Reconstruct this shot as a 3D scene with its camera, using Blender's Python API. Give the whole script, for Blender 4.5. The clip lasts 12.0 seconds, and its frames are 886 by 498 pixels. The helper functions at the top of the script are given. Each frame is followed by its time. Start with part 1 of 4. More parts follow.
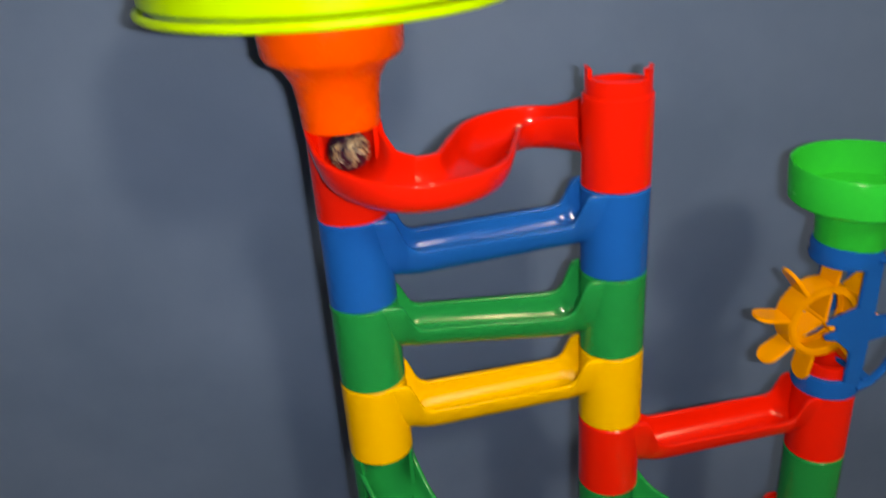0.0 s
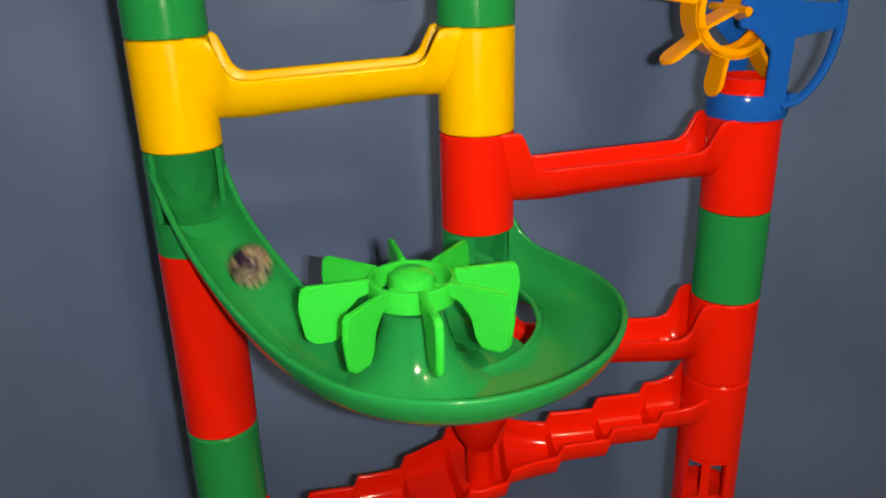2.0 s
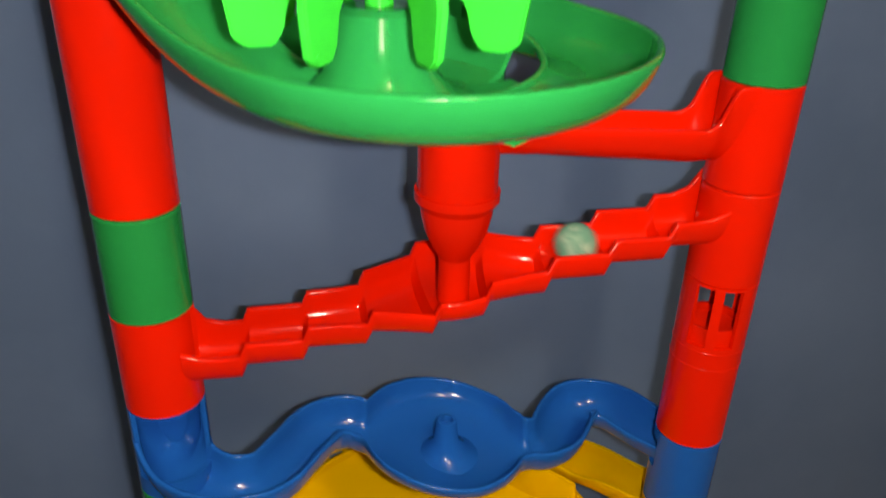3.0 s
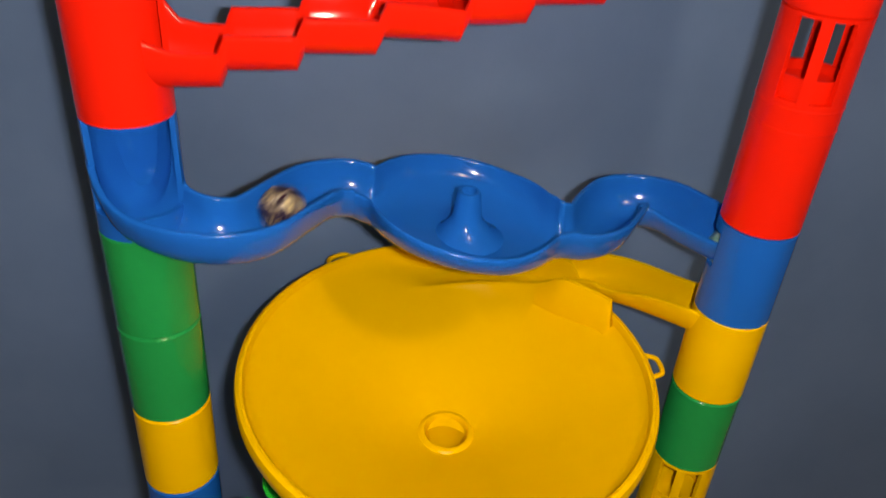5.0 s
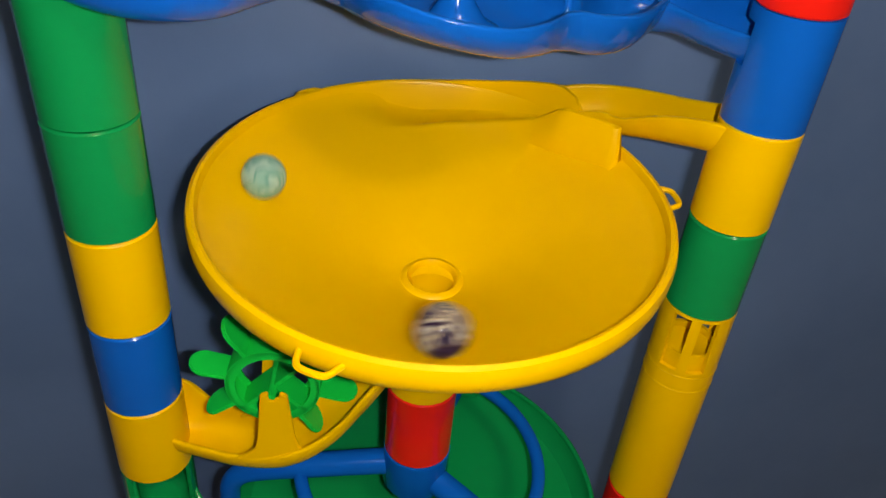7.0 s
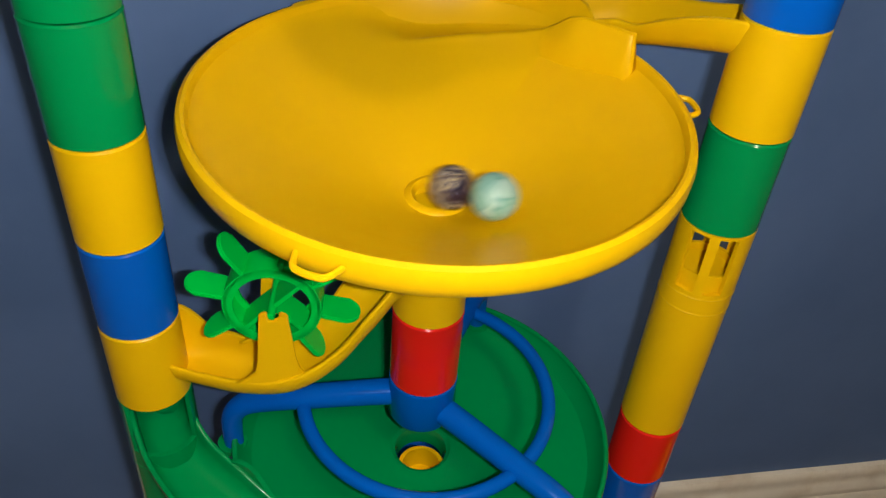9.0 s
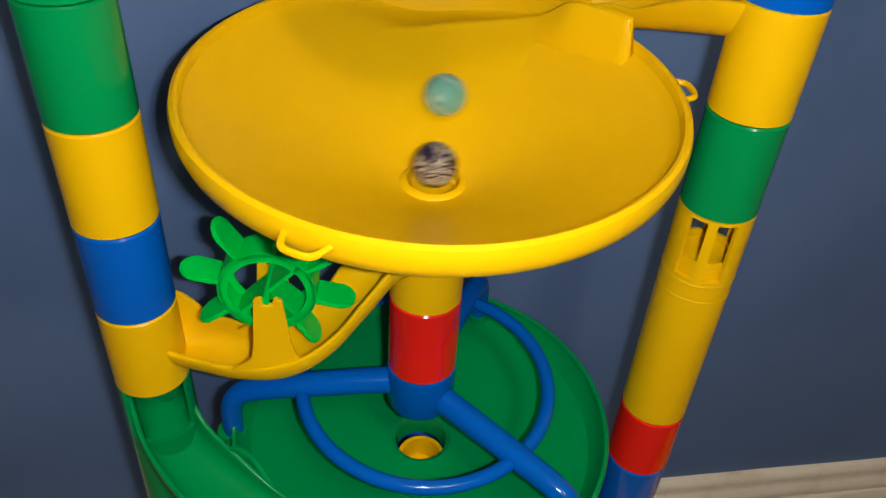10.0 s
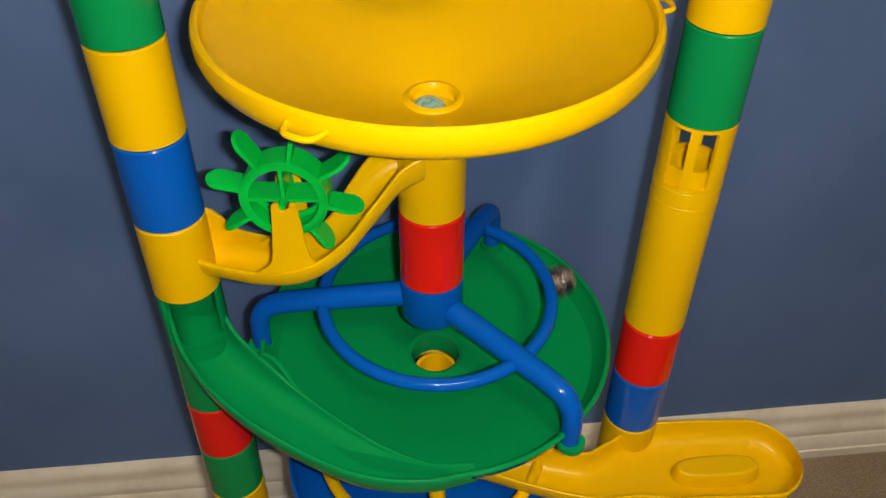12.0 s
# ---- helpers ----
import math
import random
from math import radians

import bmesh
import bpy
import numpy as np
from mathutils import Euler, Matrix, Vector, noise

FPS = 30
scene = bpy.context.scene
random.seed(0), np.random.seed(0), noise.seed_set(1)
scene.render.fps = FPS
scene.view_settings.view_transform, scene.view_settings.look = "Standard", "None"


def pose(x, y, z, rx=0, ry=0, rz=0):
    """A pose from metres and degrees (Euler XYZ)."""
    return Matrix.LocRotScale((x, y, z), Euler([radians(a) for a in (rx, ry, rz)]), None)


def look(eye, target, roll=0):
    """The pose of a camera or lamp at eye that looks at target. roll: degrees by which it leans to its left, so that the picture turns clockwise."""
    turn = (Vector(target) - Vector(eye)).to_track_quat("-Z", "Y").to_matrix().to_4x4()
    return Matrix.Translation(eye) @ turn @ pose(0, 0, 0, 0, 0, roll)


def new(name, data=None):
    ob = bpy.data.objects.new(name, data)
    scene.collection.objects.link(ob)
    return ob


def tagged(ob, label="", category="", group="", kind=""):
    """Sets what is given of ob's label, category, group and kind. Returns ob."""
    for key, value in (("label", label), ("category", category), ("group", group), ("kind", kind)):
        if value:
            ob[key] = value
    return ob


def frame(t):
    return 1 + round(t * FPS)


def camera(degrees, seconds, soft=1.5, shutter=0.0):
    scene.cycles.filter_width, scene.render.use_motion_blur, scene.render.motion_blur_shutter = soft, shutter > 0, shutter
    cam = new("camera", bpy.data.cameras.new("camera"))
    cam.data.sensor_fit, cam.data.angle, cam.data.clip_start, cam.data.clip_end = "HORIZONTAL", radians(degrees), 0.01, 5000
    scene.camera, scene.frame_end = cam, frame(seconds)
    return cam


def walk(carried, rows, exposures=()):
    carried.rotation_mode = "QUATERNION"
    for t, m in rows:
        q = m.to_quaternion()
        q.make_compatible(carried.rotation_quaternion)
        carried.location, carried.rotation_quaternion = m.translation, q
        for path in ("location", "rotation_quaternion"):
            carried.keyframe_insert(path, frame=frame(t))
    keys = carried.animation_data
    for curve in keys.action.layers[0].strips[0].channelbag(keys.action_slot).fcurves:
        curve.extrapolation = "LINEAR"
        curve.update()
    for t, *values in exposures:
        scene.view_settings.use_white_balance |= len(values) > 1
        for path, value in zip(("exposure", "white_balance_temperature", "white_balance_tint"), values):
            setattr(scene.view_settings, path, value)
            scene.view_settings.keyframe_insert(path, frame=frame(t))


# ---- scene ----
cam = camera(58.2, 12.0, soft=1.4, shutter=0.35)
PATH = [
    (0, (-0.1449, -0.4076, 1.2740), (0.0497, 1.3918, 0.4220), -4.2),
    (0.5, (-0.1056, -0.4466, 1.1840), (0.1294, 1.3776, 0.3990), -3.8),
    (1, (-0.0752, -0.4209, 1.1020), (0.2267, 1.4232, 0.3870), -2.5),
    (1.5, (-0.0786, -0.4121, 1.0670), (0.2067, 1.4413, 0.3710), -1.7),
    (2, (-0.0750, -0.4036, 1.0410), (0.1800, 1.4454, 0.3220), -1.5),
    (2.5, (-0.0689, -0.3824, 0.9970), (0.1836, 1.4376, 0.2070), -0.6),
    (3, (-0.0697, -0.3496, 0.9400), (0.2492, 1.4026, 0.0310), 1.9),
    (3.2, (-0.0696, -0.3435, 0.9210), (0.2672, 1.3901, -0.0170), 2.8),
    (4.8, (-0.0660, -0.3300, 0.8440), (0.2031, 1.3422, -0.2190), 4.8),
    (5, (-0.0619, -0.3246, 0.8200), (0.2005, 1.3447, -0.2480), 4.6),
    (5.5, (-0.0524, -0.3173, 0.7830), (0.2398, 1.3423, -0.2930), 4.5),
    (6, (-0.0512, -0.3165, 0.7550), (0.2595, 1.3335, -0.3320), 4.9),
    (6.5, (-0.0483, -0.3120, 0.7400), (0.2703, 1.3101, -0.3860), 5.2),
    (7, (-0.0569, -0.3144, 0.7280), (0.2516, 1.2922, -0.4220), 5.5),
    (8.8, (-0.0518, -0.3144, 0.6990), (0.2370, 1.2533, -0.5090), 4.6),
    (9, (-0.0548, -0.3138, 0.6970), (0.2391, 1.2427, -0.5240), 4.9),
    (9.5, (-0.0481, -0.3161, 0.6970), (0.2324, 1.2450, -0.5210), 4.5),
    (10, (-0.0455, -0.3186, 0.6910), (0.2118, 1.2438, -0.5310), 4.1),
    (10.5, (-0.0417, -0.3254, 0.6860), (0.1838, 1.2359, -0.5420), 3.0),
    (11, (-0.0387, -0.3362, 0.6780), (0.1522, 1.2196, -0.5640), 2.2),
    (11.5, (-0.0361, -0.3601, 0.6810), (0.1201, 1.1952, -0.5650), 1.5),
    (12, (-0.0266, -0.3741, 0.6820), (0.1108, 1.1786, -0.5710), 0.6),
]
walk(cam, [(t, look(eye, target, roll)) for t, eye, target, roll in PATH],
     exposures=[(0.0, 0.26, 8100, 8), (0.5, 0.46, 8250, 8), (1.0, 0.44, 8300, 8), (2.0, 0.12, 8200, 9), (3.0, 0.08, 8600, 9), (5.0, 0.14, 7900, 9), (7.0, -0.06, 6800, 9), (9.0, -0.08, 6400, 9), (10.5, 0.02, 6450, 9), (12.0, 0.25, 6600, 9)])

# ---- world and lights ----
world = bpy.data.worlds.new("world")
scene.world = world
world.use_nodes = True
world.node_tree.nodes["Background"].inputs[0].default_value = (0.5, 0.5, 0.55, 1)
world.node_tree.nodes["Background"].inputs[1].default_value = 0.02

FLOOR = -0.055
WALL_Y, WALL_SLOPE = 0.141, 0.026


# the room's ceiling lamp
lamp_data = bpy.data.lights.new("ceiling_bulb", "POINT")
lamp_data.energy, lamp_data.shadow_soft_size, lamp_data.color = 35.0, 0.085, (1.0, 0.82, 0.60)
new("ceiling_bulb", lamp_data).location = (0.34, -1.25, 2.10)


# ---- materials ----
def material(name):
    m = bpy.data.materials.new(name)
    m.use_nodes = True
    nt = m.node_tree
    return m, nt, nt.nodes["Principled BSDF"]


def noise_node(nt, scale, detail=3.0, rough=0.5, coord="Object"):
    tc = nt.nodes.new("ShaderNodeTexCoord")
    n = nt.nodes.new("ShaderNodeTexNoise")
    n.inputs["Scale"].default_value, n.inputs["Detail"].default_value, n.inputs["Roughness"].default_value = scale, detail, rough
    nt.links.new(tc.outputs[coord], n.inputs["Vector"])
    return n


def ramp(nt, source, stops):
    r = nt.nodes.new("ShaderNodeValToRGB")
    while len(r.color_ramp.elements) < len(stops):
        r.color_ramp.elements.new(0.5)
    for e, (at, c) in zip(r.color_ramp.elements, stops):
        e.position, e.color = at, (*c, 1)
    nt.links.new(source, r.inputs["Fac"])
    return r


def bump(nt, bsdf, source, strength, distance):
    b = nt.nodes.new("ShaderNodeBump")
    b.inputs["Strength"].default_value, b.inputs["Distance"].default_value = strength, distance
    nt.links.new(source, b.inputs["Height"])
    nt.links.new(b.outputs["Normal"], bsdf.inputs["Normal"])


def plastic(name, colour, rough=0.13, gloss=0.24):
    """Moulded toy plastic: glossy, faint waviness, scuffs in the gloss."""
    m, nt, bsdf = material(name)
    n = noise_node(nt, 22.0, 4.0)
    dark = tuple(c * 0.97 for c in colour)
    r = ramp(nt, n.outputs["Fac"], [(0.35, dark), (0.65, colour)])
    nt.links.new(r.outputs["Color"], bsdf.inputs["Base Color"])
    scuff = noise_node(nt, 90.0, 4.0, 0.6)
    g = ramp(nt, scuff.outputs["Fac"], [(0.4, (rough,) * 3), (0.8, (rough + 0.07,) * 3)])
    nt.links.new(g.outputs["Color"], bsdf.inputs["Roughness"])
    bsdf.inputs["IOR"].default_value = 1.46
    bsdf.inputs["Specular IOR Level"].default_value = gloss
    return m


RED = plastic("red_plastic", (0.70, 0.012, 0.006))
BLUE = plastic("blue_plastic", (0.001, 0.090, 0.43))
GREEN = plastic("green_plastic", (0.001, 0.225, 0.056))
YELLOW = plastic("yellow_plastic", (0.74, 0.425, 0.0005), 0.30, 0.17)
AMBER = plastic("amber_plastic", (0.82, 0.33, 0.006))
BRIGHT = plastic("bright_green_plastic", (0.0005, 0.50, 0.050), 0.22, 0.18)
LIME = plastic("lime_plastic", (0.36, 0.64, 0.008), 0.3)
ORANGE = plastic("orange_plastic", (0.90, 0.085, 0.003), 0.25)


def wall_paint(name, colour, other):
    m, nt, bsdf = material(name)
    n = noise_node(nt, 6.0, 5.0, 0.55)
    r = ramp(nt, n.outputs["Fac"], [(0.34, other), (0.66, colour)])
    nt.links.new(r.outputs["Color"], bsdf.inputs["Base Color"])
    bsdf.inputs["Roughness"].default_value = 0.60
    bsdf.inputs["Specular IOR Level"].default_value = 0.3
    fine = noise_node(nt, 140.0, 4.0, 0.65)
    bump(nt, bsdf, fine.outputs["Fac"], 0.10, 0.0015)
    return m


BLUE_PAINT = wall_paint("blue_wall_paint", (0.102, 0.168, 0.325), (0.078, 0.134, 0.268))
WHITE_PAINT = wall_paint("white_ceiling_paint", (0.78, 0.76, 0.72), (0.74, 0.72, 0.68))


def trim_paint():
    m, nt, bsdf = material("cream_gloss_paint")
    n = noise_node(nt, 14.0, 6.0, 0.65)
    r = ramp(nt, n.outputs["Fac"], [(0.25, (0.62, 0.52, 0.38)), (0.5, (0.80, 0.73, 0.60)), (0.8, (0.84, 0.78, 0.66))])
    nt.links.new(r.outputs["Color"], bsdf.inputs["Base Color"])
    bsdf.inputs["Roughness"].default_value = 0.38
    bump(nt, bsdf, noise_node(nt, 70.0, 3.0).outputs["Fac"], 0.2, 0.0015)
    return m


TRIM = trim_paint()


def carpet_material():
    m, nt, bsdf = material("beige_carpet")
    n = noise_node(nt, 420.0, 5.0, 0.75)
    r = ramp(nt, n.outputs["Fac"], [(0.3, (0.30, 0.21, 0.13)), (0.5, (0.52, 0.39, 0.26)), (0.72, (0.70, 0.56, 0.41))])
    big = noise_node(nt, 9.0, 3.0)
    mix = nt.nodes.new("ShaderNodeMix")
    mix.data_type, mix.blend_type = "RGBA", "MULTIPLY"
    mix.inputs["Factor"].default_value = 0.5
    br = ramp(nt, big.outputs["Fac"], [(0.3, (0.7, 0.7, 0.7)), (0.7, (1, 1, 1))])
    nt.links.new(r.outputs["Color"], mix.inputs["A"])
    nt.links.new(br.outputs["Color"], mix.inputs["B"])
    nt.links.new(mix.outputs["Result"], bsdf.inputs["Base Color"])
    bsdf.inputs["Roughness"].default_value = 0.95
    bump(nt, bsdf, n.outputs["Fac"], 1.0, 0.006)
    return m


CARPET = carpet_material()


def marble_glass(name, body, colours, scale):
    """Glass marble with swirled bands of colour inside."""
    m, nt, bsdf = material(name)
    n = noise_node(nt, scale, 2.0, 0.5)
    w = nt.nodes.new("ShaderNodeTexWave")
    w.inputs["Scale"].default_value, w.inputs["Distortion"].default_value, w.inputs["Detail"].default_value = scale * 0.7, 16.0, 3.0
    tc = nt.nodes.new("ShaderNodeTexCoord")
    nt.links.new(tc.outputs["Object"], w.inputs["Vector"])
    step = 1.0 / len(colours)
    r = ramp(nt, w.outputs["Fac"], [(0.03 + i * step, c) for i, c in enumerate(colours)])
    mix = nt.nodes.new("ShaderNodeMix")
    mix.data_type = "RGBA"
    mask = ramp(nt, n.outputs["Fac"], [(0.42, (0, 0, 0)), (0.52, (1, 1, 1))])
    nt.links.new(mask.outputs["Color"], mix.inputs["Factor"])
    mix.inputs["A"].default_value = (*body, 1)
    nt.links.new(r.outputs["Color"], mix.inputs["B"])
    nt.links.new(mix.outputs["Result"], bsdf.inputs["Base Color"])
    bsdf.inputs["Roughness"].default_value = 0.05
    bsdf.inputs["Coat Weight"].default_value = 0.3
    return m, bsdf


SWIRL, _ = marble_glass("swirled_glass", (0.018, 0.010, 0.026), [(0.020, 0.008, 0.035), (0.62, 0.50, 0.26), (0.022, 0.008, 0.025), (0.48, 0.44, 0.36), (0.018, 0.006, 0.020)], 85.0)
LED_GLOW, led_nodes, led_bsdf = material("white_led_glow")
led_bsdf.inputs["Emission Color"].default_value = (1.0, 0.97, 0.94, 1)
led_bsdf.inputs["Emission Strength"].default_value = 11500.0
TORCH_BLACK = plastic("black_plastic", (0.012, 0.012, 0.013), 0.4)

AQUA, aqua_bsdf = marble_glass("aqua_glass", (0.16, 0.42, 0.34), [(0.30, 0.52, 0.42), (0.14, 0.36, 0.30), (0.42, 0.60, 0.50)], 45.0)
aqua_bsdf.inputs["Transmission Weight"].default_value = 0.35


# ---- building helpers ----
def part(name, bm, mat, parent=None, label="", smooth=35):
    bmesh.ops.recalc_face_normals(bm, faces=bm.faces)
    for f in bm.faces:
        f.smooth = True
    lim = radians(smooth)
    for e in bm.edges:
        if len(e.link_faces) != 2 or e.calc_face_angle(0.0) > lim:
            e.smooth = False
    me = bpy.data.meshes.new(name)
    bm.to_mesh(me)
    bm.free()
    me.materials.append(mat)
    ob = new(name, me)
    ob.parent = parent
    if label:
        tagged(ob, label)
    return ob


def thing(name, label, category, group="", kind="", at=(0, 0, 0), m=None):
    ob = new(name)
    ob.empty_display_size = 0.01
    ob.matrix_world = m if m else pose(*at)
    return tagged(ob, label, category, group, kind)


def lathe(profile, seg=48, sx=1.0, sy=1.0, a0=0.0, a1=360.0):
    """A closed (r, z) outline turned round z. Points at r = 0 are welded."""
    bm = bmesh.new()
    full = abs(a1 - a0) > 359.9
    n = seg if full else seg + 1
    rings = []
    for i in range(n):
        a = radians(a0 + (a1 - a0) * i / seg)
        rings.append([bm.verts.new((r * math.cos(a) * sx, r * math.sin(a) * sy, z)) for r, z in profile])
    k = len(profile)
    for i in range(n if full else n - 1):
        p, q = rings[i], rings[(i + 1) % n]
        for j in range(k):
            l = (j + 1) % k
            if profile[j][0] < 1e-6 and profile[l][0] < 1e-6:
                continue
            bm.faces.new((p[j], q[j], q[l], p[l]))
    if not full:
        bm.faces.new(rings[0])
        bm.faces.new(rings[-1][::-1])
    bmesh.ops.remove_doubles(bm, verts=bm.verts, dist=1e-6)
    return bm


def shell(curve, th):
    """Closed outline from an open (r, z) curve given a wall thickness to its outside/below."""
    out = []
    n = len(curve)
    for i, (r, z) in enumerate(curve):
        a, b = curve[max(i - 1, 0)], curve[min(i + 1, n - 1)]
        d = Vector((b[0] - a[0], b[1] - a[1])).normalized()
        out.append((r + d.y * th, z - d.x * th))
    return list(curve) + out[::-1]


def smooth_path(pts, n):
    """Catmull-Rom through rows of any length, n samples a stretch."""
    rows = [np.array(p, float) for p in pts]
    rows = [2 * rows[0] - rows[1]] + rows + [2 * rows[-1] - rows[-2]]
    res = []
    for i in range(1, len(rows) - 2):
        p0, p1, p2, p3 = rows[i - 1:i + 3]
        for s in range(n):
            u = s / n
            res.append(0.5 * (2 * p1 + (p2 - p0) * u + (2 * p0 - 5 * p1 + 4 * p2 - p3) * u * u + (3 * p1 - p0 - 3 * p2 + p3) * u ** 3))
    res.append(rows[-2])
    return res


def channel(pts, n=7, th=0.0022, flat=1.0, seg=14, bead=0.0009):
    """A gutter swept along rows (x, y, floor z, half width, depth left, depth right); flat < 1 flattens its floor."""
    rows = smooth_path(pts, n)
    bm = bmesh.new()
    rings = []
    for i, row in enumerate(rows):
        a, b = rows[max(i - 1, 0)], rows[min(i + 1, len(rows) - 1)]
        d = Vector((b[0] - a[0], b[1] - a[1], 0)).normalized()
        left = Vector((-d.y, d.x, 0))
        o, w = Vector(row[:3]), row[3]
        ring = []
        for k in range(seg + 1):
            u = -1 + 2 * k / seg
            s, c = math.sin(u * math.pi / 2), math.cos(u * math.pi / 2)
            lat = math.copysign(abs(s) ** flat, s) * w
            dep = row[4] if u > 0 else row[5]
            ring.append(o + left * lat + Vector((0, 0, dep * (1 - c ** flat) if c > 1e-9 else dep)))
        outer = []
        for k in range(seg, -1, -1):
            u = -1 + 2 * k / seg
            s, c = math.sin(u * math.pi / 2), math.cos(u * math.pi / 2)
            grow = th + (bead if k in (0, seg) else 0)
            lat = math.copysign(abs(s) ** flat, s) * (w + grow)
            dep = row[4] if u > 0 else row[5]
            outer.append(o + left * lat + Vector((0, 0, (dep + th) * (1 - c ** flat) - th if c > 1e-9 else dep)))
        # rounded rims between the inner and the outer skin
        caps = []
        for a, b in ((ring[-1], outer[0]), (outer[-1], ring[0])):
            mid, half = (a + b) / 2, (b - a) / 2
            caps.append([mid - half * math.cos(w) + Vector((0, 0, half.length * math.sin(w))) for w in (0.65, 1.2, 1.94, 2.49)])
        rings.append([bm.verts.new(v) for v in ring + caps[0] + outer + caps[1]])
    k = len(rings[0])
    for p, q in zip(rings, rings[1:]):
        for j in range(k):
            bm.faces.new((p[j], p[(j + 1) % k], q[(j + 1) % k], q[j]))
    bm.faces.new(rings[0][::-1])
    bm.faces.new(rings[-1])
    return bm


def rod(pts, r, n=6, seg=12, flatten=1.0, thick=0.0):
    """A round bar along rows (x, y, z), thicker by a share of r at its start."""
    rows = [Vector(p) for p in smooth_path(pts, n)]
    bm = bmesh.new()
    rings = []
    x = None
    for i, o in enumerate(rows):
        d = (rows[min(i + 1, len(rows) - 1)] - rows[max(i - 1, 0)]).normalized()
        if x is None:
            x = d.cross(Vector((0, 0, 1)) if abs(d.z) < 0.8 else Vector((0, 1, 0)))
        x = (x - d * x.dot(d)).normalized()
        y = d.cross(x)
        ri = r * (1 + thick * (1 - i / (len(rows) - 1)))
        rings.append([bm.verts.new(o + x * (ri * math.cos(math.tau * j / seg)) + y * (ri * flatten * math.sin(math.tau * j / seg))) for j in range(seg)])
    for p, q in zip(rings, rings[1:]):
        for j in range(seg):
            bm.faces.new((p[j], p[(j + 1) % seg], q[(j + 1) % seg], q[j]))
    bm.faces.new(rings[0][::-1])
    bm.faces.new(rings[-1])
    return bm


def torus(R, r, z=0.0, seg=64, sides=12):
    bm = bmesh.new()
    rings = []
    for i in range(seg):
        a = math.tau * i / seg
        rings.append([bm.verts.new(((R + r * math.cos(b)) * math.cos(a), (R + r * math.cos(b)) * math.sin(a), z + r * math.sin(b))) for b in (math.tau * j / sides for j in range(sides))])
    for i in range(seg):
        p, q = rings[i], rings[(i + 1) % seg]
        for j in range(sides):
            bm.faces.new((p[j], q[j], q[(j + 1) % sides], p[(j + 1) % sides]))
    return bm


def plate(outline, thick, bevel=0.0008):
    """A flat plate in the x-z plane with an outline of (x, z), thick along y, with softened edges."""
    bm = bmesh.new()
    f = bm.faces.new([bm.verts.new((x, -thick / 2, z)) for x, z in outline])
    ext = bmesh.ops.extrude_face_region(bm, geom=[f])
    bmesh.ops.translate(bm, vec=(0, thick, 0), verts=[v for v in ext["geom"] if isinstance(v, bmesh.types.BMVert)])
    bmesh.ops.recalc_face_normals(bm, faces=bm.faces)
    if bevel:
        bmesh.ops.bevel(bm, geom=list(bm.edges), offset=bevel, segments=2, affect="EDGES")
    return bm


def moved(bm, m):
    bmesh.ops.transform(bm, matrix=m, verts=bm.verts)
    return bm


# ---- the tube system ----
PITCH = 0.0530
R_OUT, R_IN = 0.0197, 0.0172
COL_L, COL_M, COL_R, COL_C = (-0.149, 0.0), (0.0, 0.0), (0.149, 0.0), (0.0, 0.004)


def level(k):
    """Height of the k-th joint counted from the top."""
    return float(np.interp(k, LEVEL_K, LEVEL_Z))


LEVEL_K = (0, 1, 3, 5, 10, 13, 15, 18, 21.6)
LEVEL_Z = (1.1625, 1.1095, 1.0025, 0.8965, 0.6285, 0.4670, 0.3625, 0.2160, 0.0360)


def tube_bm(h, r=R_OUT):
    b = 0.0011
    return lathe([(r - b, 0), (r, b * 0.7), (r, h - b), (r - b * 0.8, h - 0.0001), (R_IN, h - 0.0001), (R_IN, 0)], 40)


def cut_tube(h, openings, r=R_OUT, seg=72, rows=24):
    """A tube with openings (angle from, angle to, height from, height to)."""
    bm = bmesh.new()
    grid = [[bm.verts.new((r * math.cos(math.tau * i / seg), r * math.sin(math.tau * i / seg), h * j / rows)) for i in range(seg)] for j in range(rows + 1)]
    for j in range(rows):
        for i in range(seg):
            a, z = 360.0 * (i + 0.5) / seg, h * (j + 0.5) / rows
            if any(((a - a0) % 360) < ((a1 - a0) % 360) and z0 < z < z1 for a0, a1, z0, z1 in openings):
                continue
            bm.faces.new((grid[j][i], grid[j][(i + 1) % seg], grid[j + 1][(i + 1) % seg], grid[j + 1][i]))
    bmesh.ops.delete(bm, geom=[v for v in bm.verts if not v.link_faces], context="VERTS")
    bmesh.ops.recalc_face_normals(bm, faces=bm.faces)
    bmesh.ops.solidify(bm, geom=list(bm.faces), thickness=0.0025)
    return bm


